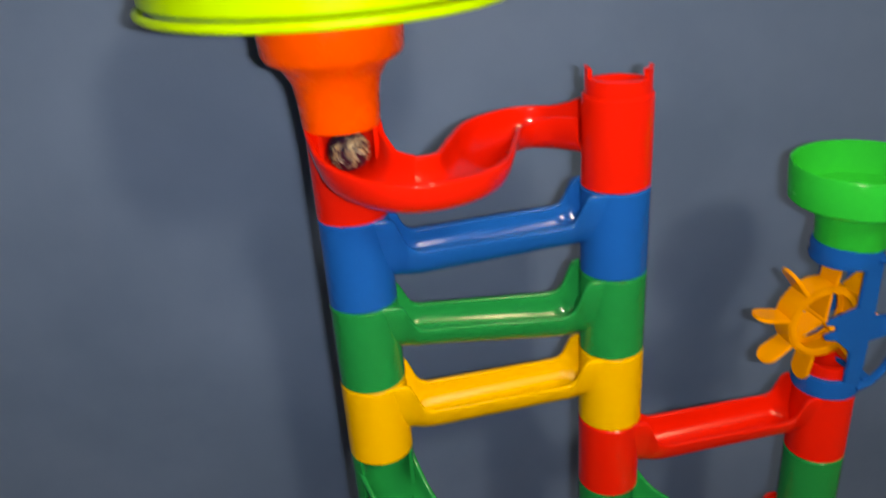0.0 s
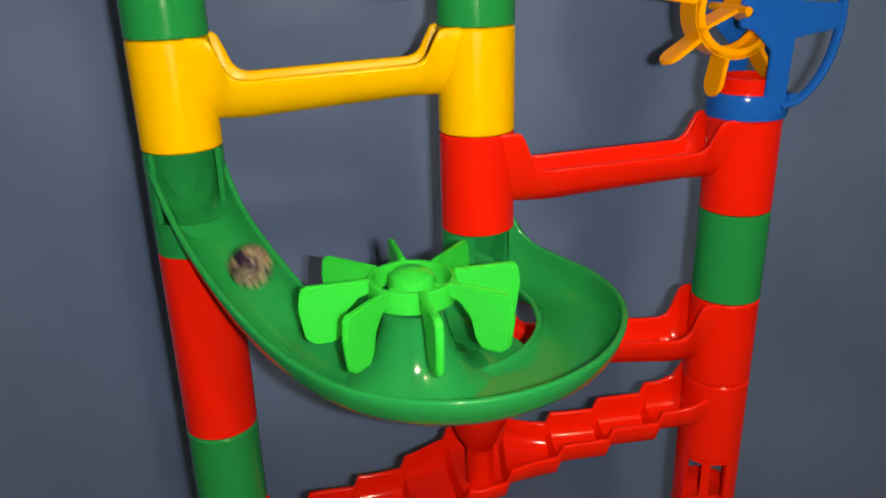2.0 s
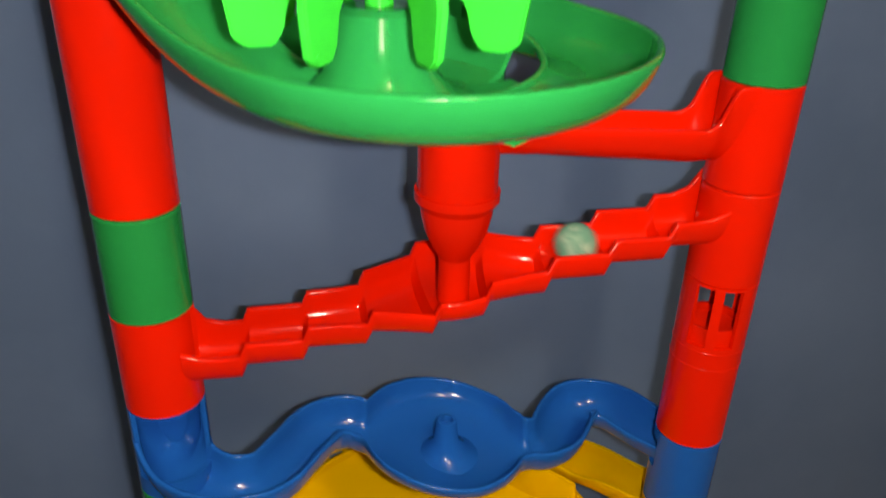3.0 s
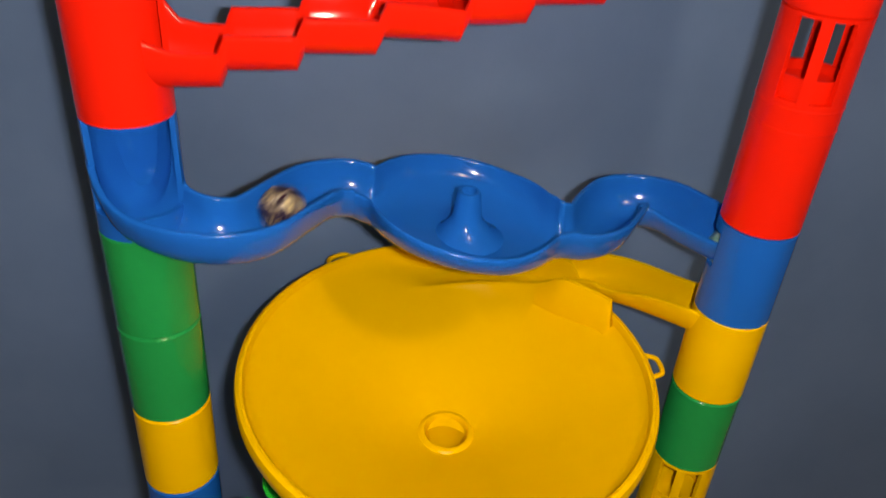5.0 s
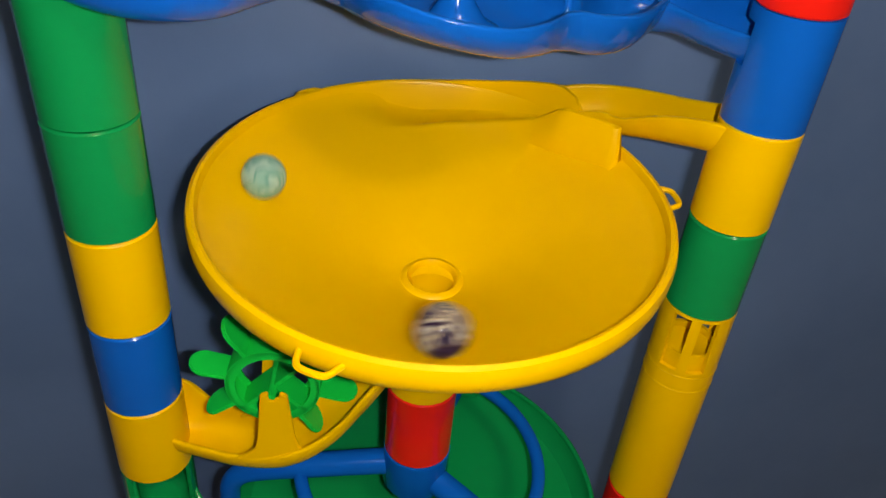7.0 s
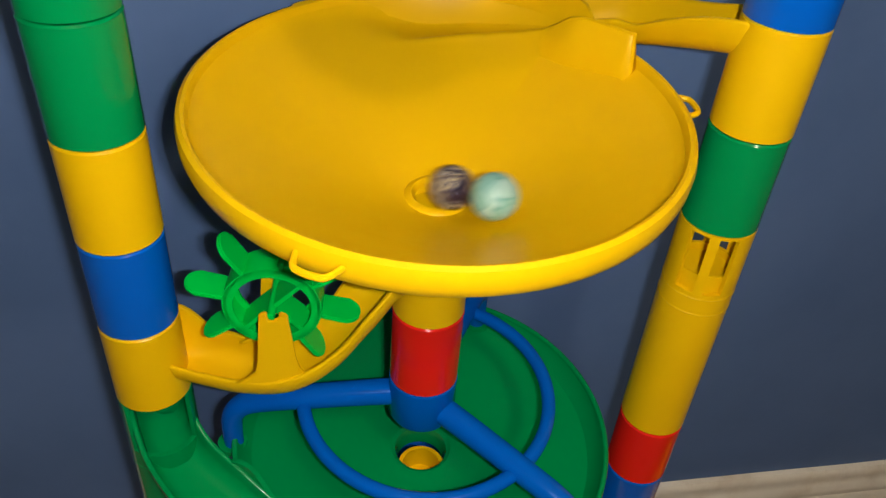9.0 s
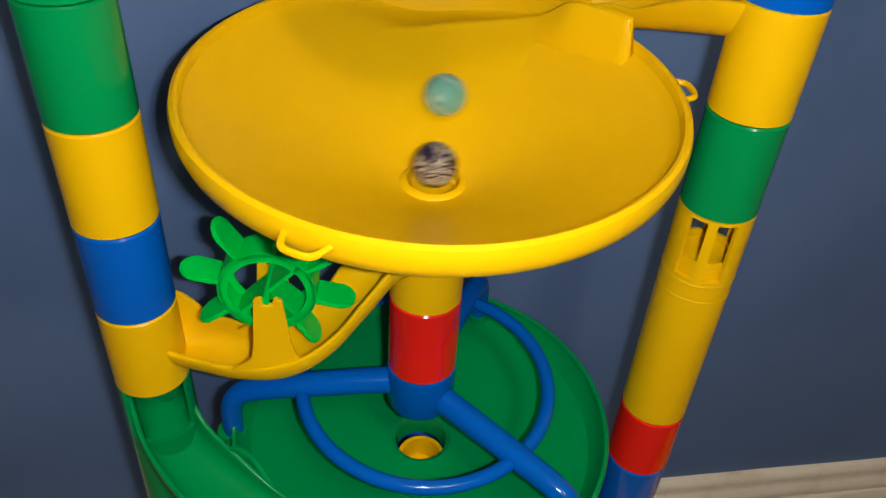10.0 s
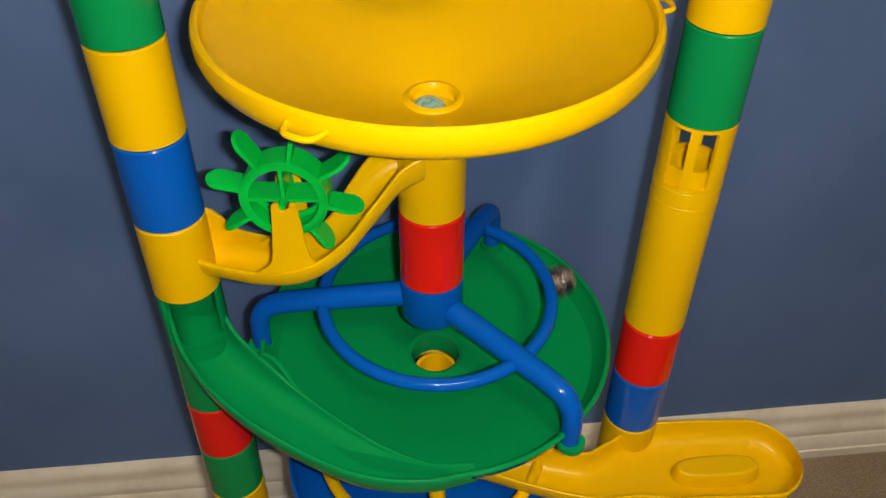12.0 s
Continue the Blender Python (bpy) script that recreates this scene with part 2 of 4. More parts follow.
def wall_strip(pts, th, n=5):
    """A thin upright wall along rows (x, y, z low, z high)."""
    rows = smooth_path(pts, n)
    bm = bmesh.new()
    rings = []
    for i, row in enumerate(rows):
        a, b = rows[max(i - 1, 0)], rows[min(i + 1, len(rows) - 1)]
        d = Vector((b[0] - a[0], b[1] - a[1], 0)).normalized()
        q = Vector((-d.y, d.x, 0)) * th / 2
        o = Vector((row[0], row[1], 0))
        lo, hi = Vector((0, 0, row[2])), Vector((0, 0, row[3]))
        rings.append([bm.verts.new(v) for v in (o - q + lo, o + q + lo, o + q + hi, o - q + hi)])
    for p, q in zip(rings, rings[1:]):
        for j in range(4):
            bm.faces.new((p[j], p[(j + 1) % 4], q[(j + 1) % 4], q[j]))
    bm.faces.new(rings[0][::-1])
    bm.faces.new(rings[-1])
    return bm


def colour_word(mat):
    return mat.name.replace("_plastic", "").replace("_", " ")


def plain_tube(col, k0, k1, mat, beside, seams=()):
    ob = thing("marble_run_tube", f"{'tall' if k1 - k0 > 1.4 else 'short'} glossy {colour_word(mat)} plastic tube stacked {beside}", "marble run tube", "stacked tubes", at=(*col, level(k1)))
    h = level(k0) - level(k1)
    part("tube", tube_bm(h - 0.0003), mat, ob)
    part("spigot", lathe([(R_IN - 0.0025, h - 0.004), (R_IN - 0.0004, h - 0.004), (R_IN - 0.0004, h + 0.0015), (R_IN - 0.0025, h + 0.0015)], 32), mat, ob)
    for s in seams:
        part("seam", moved(torus(R_OUT - 0.0002, 0.0007, (k1 - s) * PITCH, 40, 6), Matrix()), mat, ob)
    return ob


def window_tube(col, k0, k1, mat, beside):
    ob = thing("window_tube", f"{colour_word(mat)} plastic tube with four slot windows, {beside}", "marble run tube", "slotted tubes", at=(*col, level(k1)))
    h = level(k0) - level(k1)
    body = h - PITCH * 0.78
    part("tube", lathe([(R_OUT - 0.001, 0), (R_OUT, 0.001), (R_OUT, body), (R_OUT - 0.0002, body), (R_IN, body), (R_IN, 0)], 40), mat, ob)
    wins = [(a - 15, a + 15, 0.004, PITCH * 0.745) for a in (221, 267, 41, 87)]
    part("window_cage", moved(cut_tube(PITCH * 0.78, wins), Matrix.Translation((0, 0, body))), mat, ob)
    part("inner_cone", lathe([(0.0, body + 0.004), (0.008, body + 0.005), (R_IN - 0.0026, body + 0.009), (R_IN - 0.0026, body + 0.0135), (R_IN - 0.0006, body + 0.0135), (R_IN - 0.0006, body - 0.004), (0.0, body - 0.004)], 32), mat, ob)
    for dz in (body, h - PITCH * 0.98):
        part("seam", torus(R_OUT - 0.0004, 0.0007, dz, 40, 6), mat, ob)
    return ob


def straight_slide(a, b, k0, mat, falls_to_b, beside):
    """Two tubes joined by a straight gutter; a is the left column."""
    ob = thing("straight_slide", f"glossy {colour_word(mat)} plastic slide joining two tubes, {beside}", "marble run slide", "slides between columns", at=(a[0], a[1], level(k0 + 1)))
    span = b[0] - a[0]
    h = level(k0) - level(k0 + 1)
    part("tube", tube_bm(h - 0.0003), mat, ob)
    part("tube", moved(tube_bm(h - 0.0003), Matrix.Translation((span, 0, 0))), mat, ob)
    zl, zr = (0.0215, 0.0150) if falls_to_b else (0.0150, 0.0215)
    rl, rr = (0.0355, 0.0318) if falls_to_b else (0.0318, 0.0355)
    top = h - 0.0012
    w, r0 = 0.0138, 0.0100
    # rims fall from the tube's top in an s-bend at either end
    bend = [(0.0, 1.0), (0.0070, 1.0), (0.0095, 0.97), (0.0115, 0.88), (0.0140, 0.60), (0.0165, 0.28), (0.0190, 0.11), (0.0220, 0.03), (0.0260, 0.0)]
    rows = [(r0 + x, 0, zl, w, rl + (top - rl) * u - zl, rl + (top - rl) * u - zl) for x, u in bend]
    for i in range(1, 5):
        u = i / 5
        x = r0 + 0.026 + (span - 2 * r0 - 0.052) * u
        z, rim = zl + (zr - zl) * u, rl + (rr - rl) * u
        rows.append((x, 0, z, w, rim - z, rim - z))
    rows += [(span - r0 - x, 0, zr, w, rr + (top - rr) * u - zr, rr + (top - rr) * u - zr) for x, u in reversed(bend)]
    part("gutter", channel(rows, 3), mat, ob, smooth=50)
    return ob


# ---- the room ----
def box(x0, x1, y0, y1, z0, z1, bevel=0.0):
    bm = bmesh.new()
    bmesh.ops.create_cube(bm, size=1.0)
    moved(bm, Matrix.Translation(((x0 + x1) / 2, (y0 + y1) / 2, (z0 + z1) / 2)) @ Matrix.Diagonal((x1 - x0, y1 - y0, z1 - z0, 1)))
    if bevel:
        bmesh.ops.bevel(bm, geom=list(bm.edges), offset=bevel, segments=2, affect="EDGES")
    return bm


wall_turn = Matrix.Translation((0, WALL_Y, 0)) @ pose(0, 0, 0, 0, 0, math.degrees(math.atan(WALL_SLOPE)))
CEIL = FLOOR + 2.4


def structure(name, bm, mat, label, category):
    return tagged(part(name, bm, mat), label, category, "", "structure")


structure("wall_north", moved(box(-1.6, 2.0, 0.0, 0.1, FLOOR, CEIL), wall_turn), BLUE_PAINT, "matt blue painted wall with faint roller marks", "wall")
structure("floor", moved(box(-1.6, 2.0, -2.9, 0.0, FLOOR - 0.05, FLOOR), wall_turn), CARPET, "beige cut pile carpet floor", "floor")
structure("ceiling", moved(box(-1.6, 2.0, -2.9, 0.0, CEIL, CEIL + 0.05), wall_turn), WHITE_PAINT, "plain white painted ceiling", "ceiling")
structure("wall_south", moved(box(-1.6, 2.0, -3.0, -2.9, FLOOR, CEIL), wall_turn), BLUE_PAINT, "matt blue painted wall", "wall")
structure("wall_west", moved(box(-1.7, -1.6, -3.0, 0.1, FLOOR, CEIL), wall_turn), BLUE_PAINT, "matt blue painted wall", "wall")
structure("wall_east", moved(box(2.0, 2.1, -3.0, 0.1, FLOOR, CEIL), wall_turn), BLUE_PAINT, "matt blue painted wall", "wall")


def skirting():
    """Moulded skirting board: a profile drawn along the wall."""
    prof = [(0, 0), (-0.014, 0), (-0.014, 0.012), (-0.0125, 0.0135), (-0.0125, 0.033), (-0.0105, 0.0365), (-0.0115, 0.040), (-0.0115, 0.048), (-0.009, 0.054), (-0.0075, 0.060), (-0.0085, 0.064), (-0.0075, 0.072), (-0.005, 0.0755), (0, 0.076)]
    bm = bmesh.new()
    n = 120
    rings = []
    for i in range(n + 1):
        x = -1.58 + 3.56 * i / n
        rings.append([bm.verts.new((x, y - 0.0005, FLOOR + z + (0.0009 * noise.noise(Vector((x * 40, z * 9, 2.0))) if z > 0.07 else 0))) for y, z in prof])
    for p, q in zip(rings, rings[1:]):
        for j in range(len(prof) - 1):
            bm.faces.new((p[j], p[j + 1], q[j + 1], q[j]))
    bm.faces.new(rings[0])
    bm.faces.new(rings[-1][::-1])
    return moved(bm, wall_turn)


structure("baseboard", skirting(), TRIM, "cream painted moulded wooden baseboard with chipped top edge", "baseboard")

# ---- the marble run: left column ----
near_wall = "in a toy tower"


def top_funnel():
    ob = thing("top_dish", "wide lime green plastic dish on an orange funnel", "marble run funnel", m=pose(-0.148, 0, 1.2150, 0, 0.5, 0))
    part("dish", lathe(shell([(0.012, 0.004), (0.05, 0.005), (0.080, 0.009), (0.0865, 0.014), (0.0885, 0.045), (0.0885, 0.048)], 0.0022), 96), LIME, ob)
    part("rim_bead", torus(0.0895, 0.0022, 0.009, 96, 10), LIME, ob)
    return ob


top_funnel()


def neck_funnel(name, label, mat, at, prof, seg=56):
    ob = thing(name, label, "marble run funnel", at=at)
    part("cup", lathe(prof, seg), mat, ob)
    return ob


neck_funnel("funnel_cup", "orange plastic funnel neck under the lime dish", ORANGE, (-0.149, 0, level(0) - 0.003),
            [(0.0172, 0.0), (0.0200, 0.0), (0.0204, 0.001), (0.0212, 0.014), (0.0228, 0.024), (0.0275, 0.032), (0.0345, 0.036), (0.0362, 0.039), (0.0370, 0.053), (0.0370, 0.056), (0.033, 0.056), (0.032, 0.040), (0.0185, 0.024)])


def curved_slide(name, label, mat, gutter_rows, tubes, flat=0.8, category="marble run slide", n=7):
    ob = thing(name, label, category, at=(0, 0, 0))
    for col, k0, k1, openings in tubes:
        bm = cut_tube(level(k0) - level(k1) - 0.0003, openings) if openings else tube_bm(level(k0) - level(k1) - 0.0003)
        part("tube", moved(bm, Matrix.Translation((*col, level(k1)))), mat, ob)
    for rows in gutter_rows:
        part("gutter", channel(rows, n, flat=flat), mat, ob, smooth=50)
    return ob


def s_slide():
    z = 1.128
    rows = [(-0.150, 0.0150, z + 0.006, 0.0090, 0.026, 0.026), (-0.149, 0.004, z + 0.004, 0.0165, 0.030, 0.030), (-0.147, -0.014, z + 0.004, 0.0172, 0.022, 0.024), (-0.139, -0.034, z + 0.003, 0.018, 0.017, 0.019), (-0.117, -0.049, z + 0.002, 0.0185, 0.016, 0.016),
            (-0.090, -0.038, z + 0.001, 0.0175, 0.016, 0.016), (-0.077, -0.008, z + 0.001, 0.0165, 0.016, 0.016), (-0.066, 0.019, z, 0.0155, 0.016, 0.016), (-0.046, 0.032, z, 0.0150, 0.016, 0.016), (-0.027, 0.026, z, 0.014, 0.018, 0.018), (-0.012, 0.012, z, 0.014, 0.034, 0.02)]
    ob = curved_slide("curved_slide", "glossy red plastic slide with an s-shaped open gutter", RED, [rows],
                      [(COL_L, 0, 1, [(232, 336, 0.022, 0.2)]), (COL_M, 0, 1, [])])
    part("collar", moved(cut_tube(0.0140, [(350, 155, 0.005, 0.1), (192, 303, 0.0085, 0.1)], 0.0183), Matrix.Translation((0, 0, level(0) - 0.0003))), RED, ob)
    return ob


s_slide()
straight_slide(COL_L, COL_M, 1, BLUE, False, "near the tower top")
straight_slide(COL_L, COL_M, 2, GREEN, True, "under a blue slide")
straight_slide(COL_L, COL_M, 3, YELLOW, False, "under a green slide")


def paddle_tray():
    z = 0.8632
    run = [(-0.154, 0.0150, 0.918, 0.0090, 0.026, 0.026), (-0.151, 0.006, 0.914, 0.0160, 0.030, 0.030), (-0.145, -0.010, 0.910, 0.0160, 0.026, 0.026), (-0.136, -0.026, 0.901, 0.0160, 0.018, 0.018), (-0.122, -0.047, 0.887, 0.0165, 0.016, 0.016), (-0.104, -0.072, 0.873, 0.017, 0.014, 0.017), (-0.084, -0.097, 0.8655, 0.0175, 0.007, 0.0165), (-0.061, -0.118, 0.8635, 0.0195, 0.003, 0.0165),
           (-0.031, -0.127, z, 0.0215, 0.002, 0.0168), (-0.002, -0.120, z, 0.0215, 0.002, 0.0168), (0.021, -0.102, z, 0.0200, 0.003, 0.0168), (0.035, -0.076, z, 0.0180, 0.005, 0.0168), (0.036, -0.049, z, 0.0165, 0.008, 0.0168), (0.026, -0.026, z, 0.015, 0.012, 0.0180), (0.018, -0.016, z, 0.0148, 0.017, 0.0215), (0.0115, -0.0105, z, 0.0146, 0.021, 0.0330), (0.008, -0.008, z, 0.0145, 0.024, 0.0350), (0.001, 0.002, z, 0.0145, 0.032, 0.032)]
    ob = curved_slide("paddle_tray", "glossy green plastic slide with round dish and paddle wheel", GREEN, [run],
                      [(COL_L, 4, 5, [(225, 342, 0.018, 0.2)]), (COL_M, 5, 6, [(255, 345, 0.016, 0.2)])], flat=0.95)
    at = Matrix.Translation((-0.046, -0.094, z - 0.0006))
    hump = [(0.0, 0.032), (0.011, 0.032), (0.0135, 0.030), (0.0155, 0.022), (0.0185, 0.012), (0.0245, 0.005), (0.034, 0.001)]
    part("dish", moved(lathe(shell(hump + [(0.042, 0.0), (0.046, 0.0004), (0.053, 0.004), (0.0565, 0.011), (0.0575, 0.019)], 0.0022), 64, 0.95, 1.0, 25, 143), at), GREEN, ob)
    part("hub_mound", moved(lathe(shell(hump, 0.0022), 72, 1, 1, 138, 385), at), GREEN, ob)
    part("floor_plate", moved(lathe([(0.030, 0.0012), (0.0550, 0.0012), (0.0550, -0.0010), (0.030, -0.0010)], 40, 1, 1, 310, 385), at), GREEN, ob)
    part("peg", moved(lathe([(0, 0), (0.003, 0), (0.003, 0.022), (0, 0.022)], 16), Matrix.Translation((-0.046, -0.094, z + 0.025))), GREEN, ob)
    return ob


paddle_base = paddle_tray()


def blade(r0, r1, z0, z1, thick):
    """A paddle with a rounded foot, standing along x."""
    out = [(r0, z1), (r0, z1 - 0.006), (r0 + 0.006, z1 - 0.008), (r0 + 0.011, z1 - 0.014), (r0 + 0.013, z0 + 0.004), (r0 + 0.016, z0), (r1 - 0.005, z0), (r1 - 0.001, z0 + 0.003), (r1 + 0.001, z1 - 0.010), (r1, z1 - 0.002), (r1 - 0.002, z1)]
    return plate(out, thick, 0.0007)


PADDLE_AT = (-0.046, -0.094, 0.9060)


def paddle_wheel(parent):
    ob = part("paddle_wheel", lathe([(0.0170, -0.006), (0.0190, -0.006), (0.0190, 0.003), (0.0185, 0.0035), (0.0170, 0.0035)], 48), BRIGHT, parent, "bright green plastic paddle wheel")
    ob.location = PADDLE_AT
    part("knob", lathe([(0, -0.020), (0.0045, -0.020), (0.0045, -0.004), (0.0095, -0.003), (0.0105, 0.000), (0.0095, 0.004), (0.006, 0.0065), (0, 0.0075)], 32), BRIGHT, ob)
    for i in range(3):
        part("spoke", moved(box(0.006, 0.018, -0.0012, 0.0012, -0.003, 0.001), pose(0, 0, 0, 0, 0, 120 * i)), BRIGHT, ob)
    for i in range(8):
        part("paddle", moved(blade(0.0180, 0.0475, -0.0220, 0.0045, 0.0030), pose(0, 0, 0, 0, 0, 45 * i + 14)), BRIGHT, ob)
    return ob


paddle = paddle_wheel(paddle_base)
plain_tube(COL_L, 5, 7, RED, near_wall)
plain_tube(COL_L, 7, 8, GREEN, near_wall)


def stair_slide():
    ob = thing("stair_slide", "glossy red plastic stepped slide between two tubes", "marble run slide")
    part("tube", moved(cut_tube(level(8) - level(9) - 0.0003, [(338, 382, 0.014, 0.2)]), Matrix.Translation((*COL_L, level(9)))), RED, ob)
    part("tube", moved(tube_bm(level(7) - level(8) - 0.0003), Matrix.Translation((*COL_R, level(8)))), RED, ob)
    # one gutter that steps down from the right column to the left, widened round the spout
    steps, x_hi, x_lo, z_hi, z_lo = 9, 0.137, -0.139, 0.7605, 0.6980
    rows = []
    for i in range(steps):
        z = z_hi + (z_lo - z_hi) * i / (steps - 1)
        for s in (0.0, 0.06, 0.3, 0.6, 0.84, 0.90):
            x = x_hi + (x_lo - x_hi) * (i + s) / steps
            bell = math.exp(-((x + 0.004) / 0.031) ** 2)
            end = 0.022 * max(0.0, 1 - (0.139 - abs(x)) / 0.016) ** 1.5
            rows.append((x, 0.004 * bell, z - 0.0006 * s, 0.0130 + 0.0170 * bell, 0.0128 + 0.3 * end, 0.0155 + end))
    part("stepped_gutter", channel(rows, 1, th=0.0028, flat=0.72), RED, ob, smooth=40)
    return ob


stair_slide()


def wave_tray():
    d = 0.0185
    rows = [(-0.151, 0.0150, 0.638, 0.0090, 0.036, 0.036), (-0.150, 0.007, 0.634, 0.0155, 0.040, 0.040), (-0.149, -0.002, 0.632, 0.0160, 0.030, 0.030), (-0.141, -0.0145, 0.629, 0.0160, 0.018, 0.020), (-0.121, -0.0248, 0.6265, 0.0142, d, d), (-0.099, -0.0200, 0.6245, 0.0140, d, d), (-0.084, 0.0015, 0.6225, 0.0138, d, d), (-0.071, 0.022, 0.620, 0.0146, d, d), (-0.056, 0.0285, 0.6185, 0.0152, d, d)]
    # the round basin, blended into the gutter on either side
    for i in range(17):
        x = -0.0460 + 0.0980 * i / 16
        u = i / 16
        round_w = math.sqrt(max(0.0, 0.0475 ** 2 - (x - 0.002) ** 2))
        w = (0.0145 ** 3.5 + round_w ** 3.5) ** (1 / 3.5)
        rows.append((x, 0.0265 - 0.0160 * u, 0.616 - 0.0110 * min(1.0, u * 1.4), w, d, d))
    rows += [(0.060, 0.0110, 0.6035, 0.0150, d, d),
            (0.072, 0.018, 0.602, 0.0150, d, d), (0.084, 0.036, 0.600, 0.0155, d, d), (0.098, 0.050, 0.600, 0.0150, 0.0185, 0.0175), (0.116, 0.043, 0.6020, 0.0140, 0.0185, 0.0140), (0.129, 0.025, 0.6015, 0.0130, 0.0190, 0.0125), (0.142, 0.008, 0.6000, 0.0110, 0.0200, 0.0130)]
    ob = curved_slide("wavy_tray", "glossy blue plastic wavy slide with a round basin and centre peg", BLUE, [rows],
                      [(COL_L, 9, 10, [(215, 350, 0.012, 0.2)]), (COL_R, 10, 11, [(90, 185, 0.026, 0.046)])], flat=0.9, n=4)
    part("centre_peg", moved(lathe([(0, -0.002), (0.020, -0.002), (0.013, 0.002), (0.0075, 0.010), (0.0062, 0.022), (0.0055, 0.0245), (0.004, 0.0245), (0.004, 0.020), (0, 0.020)], 32), Matrix.Translation((0.003, 0.019, 0.610))), BLUE, ob)
    return ob


wave_tray()
plain_tube(COL_L, 10, 11, GREEN, near_wall)
plain_tube(COL_L, 11, 12, GREEN, near_wall)
plain_tube(COL_L, 12, 13, YELLOW, near_wall)
plain_tube(COL_L, 13, 14, BLUE, near_wall)
plain_tube(COL_L, 16, 17, GREEN, "under a green slide")
plain_tube(COL_L, 17, 18, RED, "near the skirting")
plain_tube(COL_L, 18, 19, GREEN, "near the skirting")
plain_tube(COL_L, 19, 20, YELLOW, "near the floor")
plain_tube(COL_L, 20, 21.6, BLUE, "near the floor")

# ---- right column ----
green_cup = neck_funnel("green_cup", "bright green plastic funnel cup on a blue wheel tower", BRIGHT, (COL_R[0] + 0.002, 0, level(2) - 0.002),
                        [(0.0195, 0.0250), (0.0250, 0.0255), (0.038, 0.0275), (0.0395, 0.029), (0.0408, 0.050), (0.0400, 0.0515), (0.0385, 0.0505), (0.0370, 0.031), (0.0195, 0.0265)])
part("neck", lathe([(0.0172, 0.0), (0.0205, 0.0), (0.0215, 0.002), (0.0225, 0.020), (0.0245, 0.0250), (0.0190, 0.0255), (0.0180, 0.020)], 56), BRIGHT, green_cup)



def blade_flat(r0, r1, wid, thick):
    """A wheel blade along z, wide along y, with a rounded tip."""
    out = [(-wid / 2, r0), (wid / 2, r0), (wid / 2 + 0.0005, r1 - wid * 0.4)]
    for i in range(1, 6):
        a = math.pi * i / 6
        out.append((wid / 2 * math.cos(a), r1 - wid * 0.4 + wid * 0.4 * math.sin(a)))
    out.append((-wid / 2 - 0.0005, r1 - wid * 0.4))
    return moved(plate(out, thick, 0.0006), pose(0, 0, 0, 0, 0, 90))


def spoked_wheel(name, label, mat, parent, m, ring_r, blade_r, wid, blades, first, spokes):
    """A water wheel that turns round its own y axis; its ring carries the rest."""
    ring = lathe([(ring_r - 0.002, -wid / 2), (ring_r, -wid / 2), (ring_r, wid / 2), (ring_r - 0.002, wid / 2)], 48)
    ob = part(name, moved(ring, pose(0, 0, 0, 90, 0, 0)), mat, parent, label)
    ob.matrix_local = m
    for y in (-wid / 2, wid / 2 - 0.0016):
        part("flange", moved(lathe([(ring_r * 0.79, y), (ring_r - 0.0005, y), (ring_r - 0.0005, y + 0.0016), (ring_r * 0.79, y + 0.0016)], 48), pose(0, 0, 0, 90, 0, 0)), mat, ob)
    part("axle", moved(lathe([(0, -wid * 1.25), (0.0022, -wid * 1.25), (0.0022, wid * 0.95), (0, wid * 0.95)], 16), pose(0, 0, 0, 90, 0, 0)), mat, ob)
    for a in spokes:
        part("spoke", moved(box(0, ring_r - 0.001, -wid / 2, wid / 2, -0.0010, 0.0010), pose(0, 0, 0, 0, a, 0)), mat, ob)
    for i in range(blades):
        part("blade", moved(blade_flat(ring_r - 0.001, blade_r, wid, 0.0024), pose(0, 0, 0, 0, 360 / blades * i + first, 0)), mat, ob)
    return ob


WHEEL_YAW = 4.0


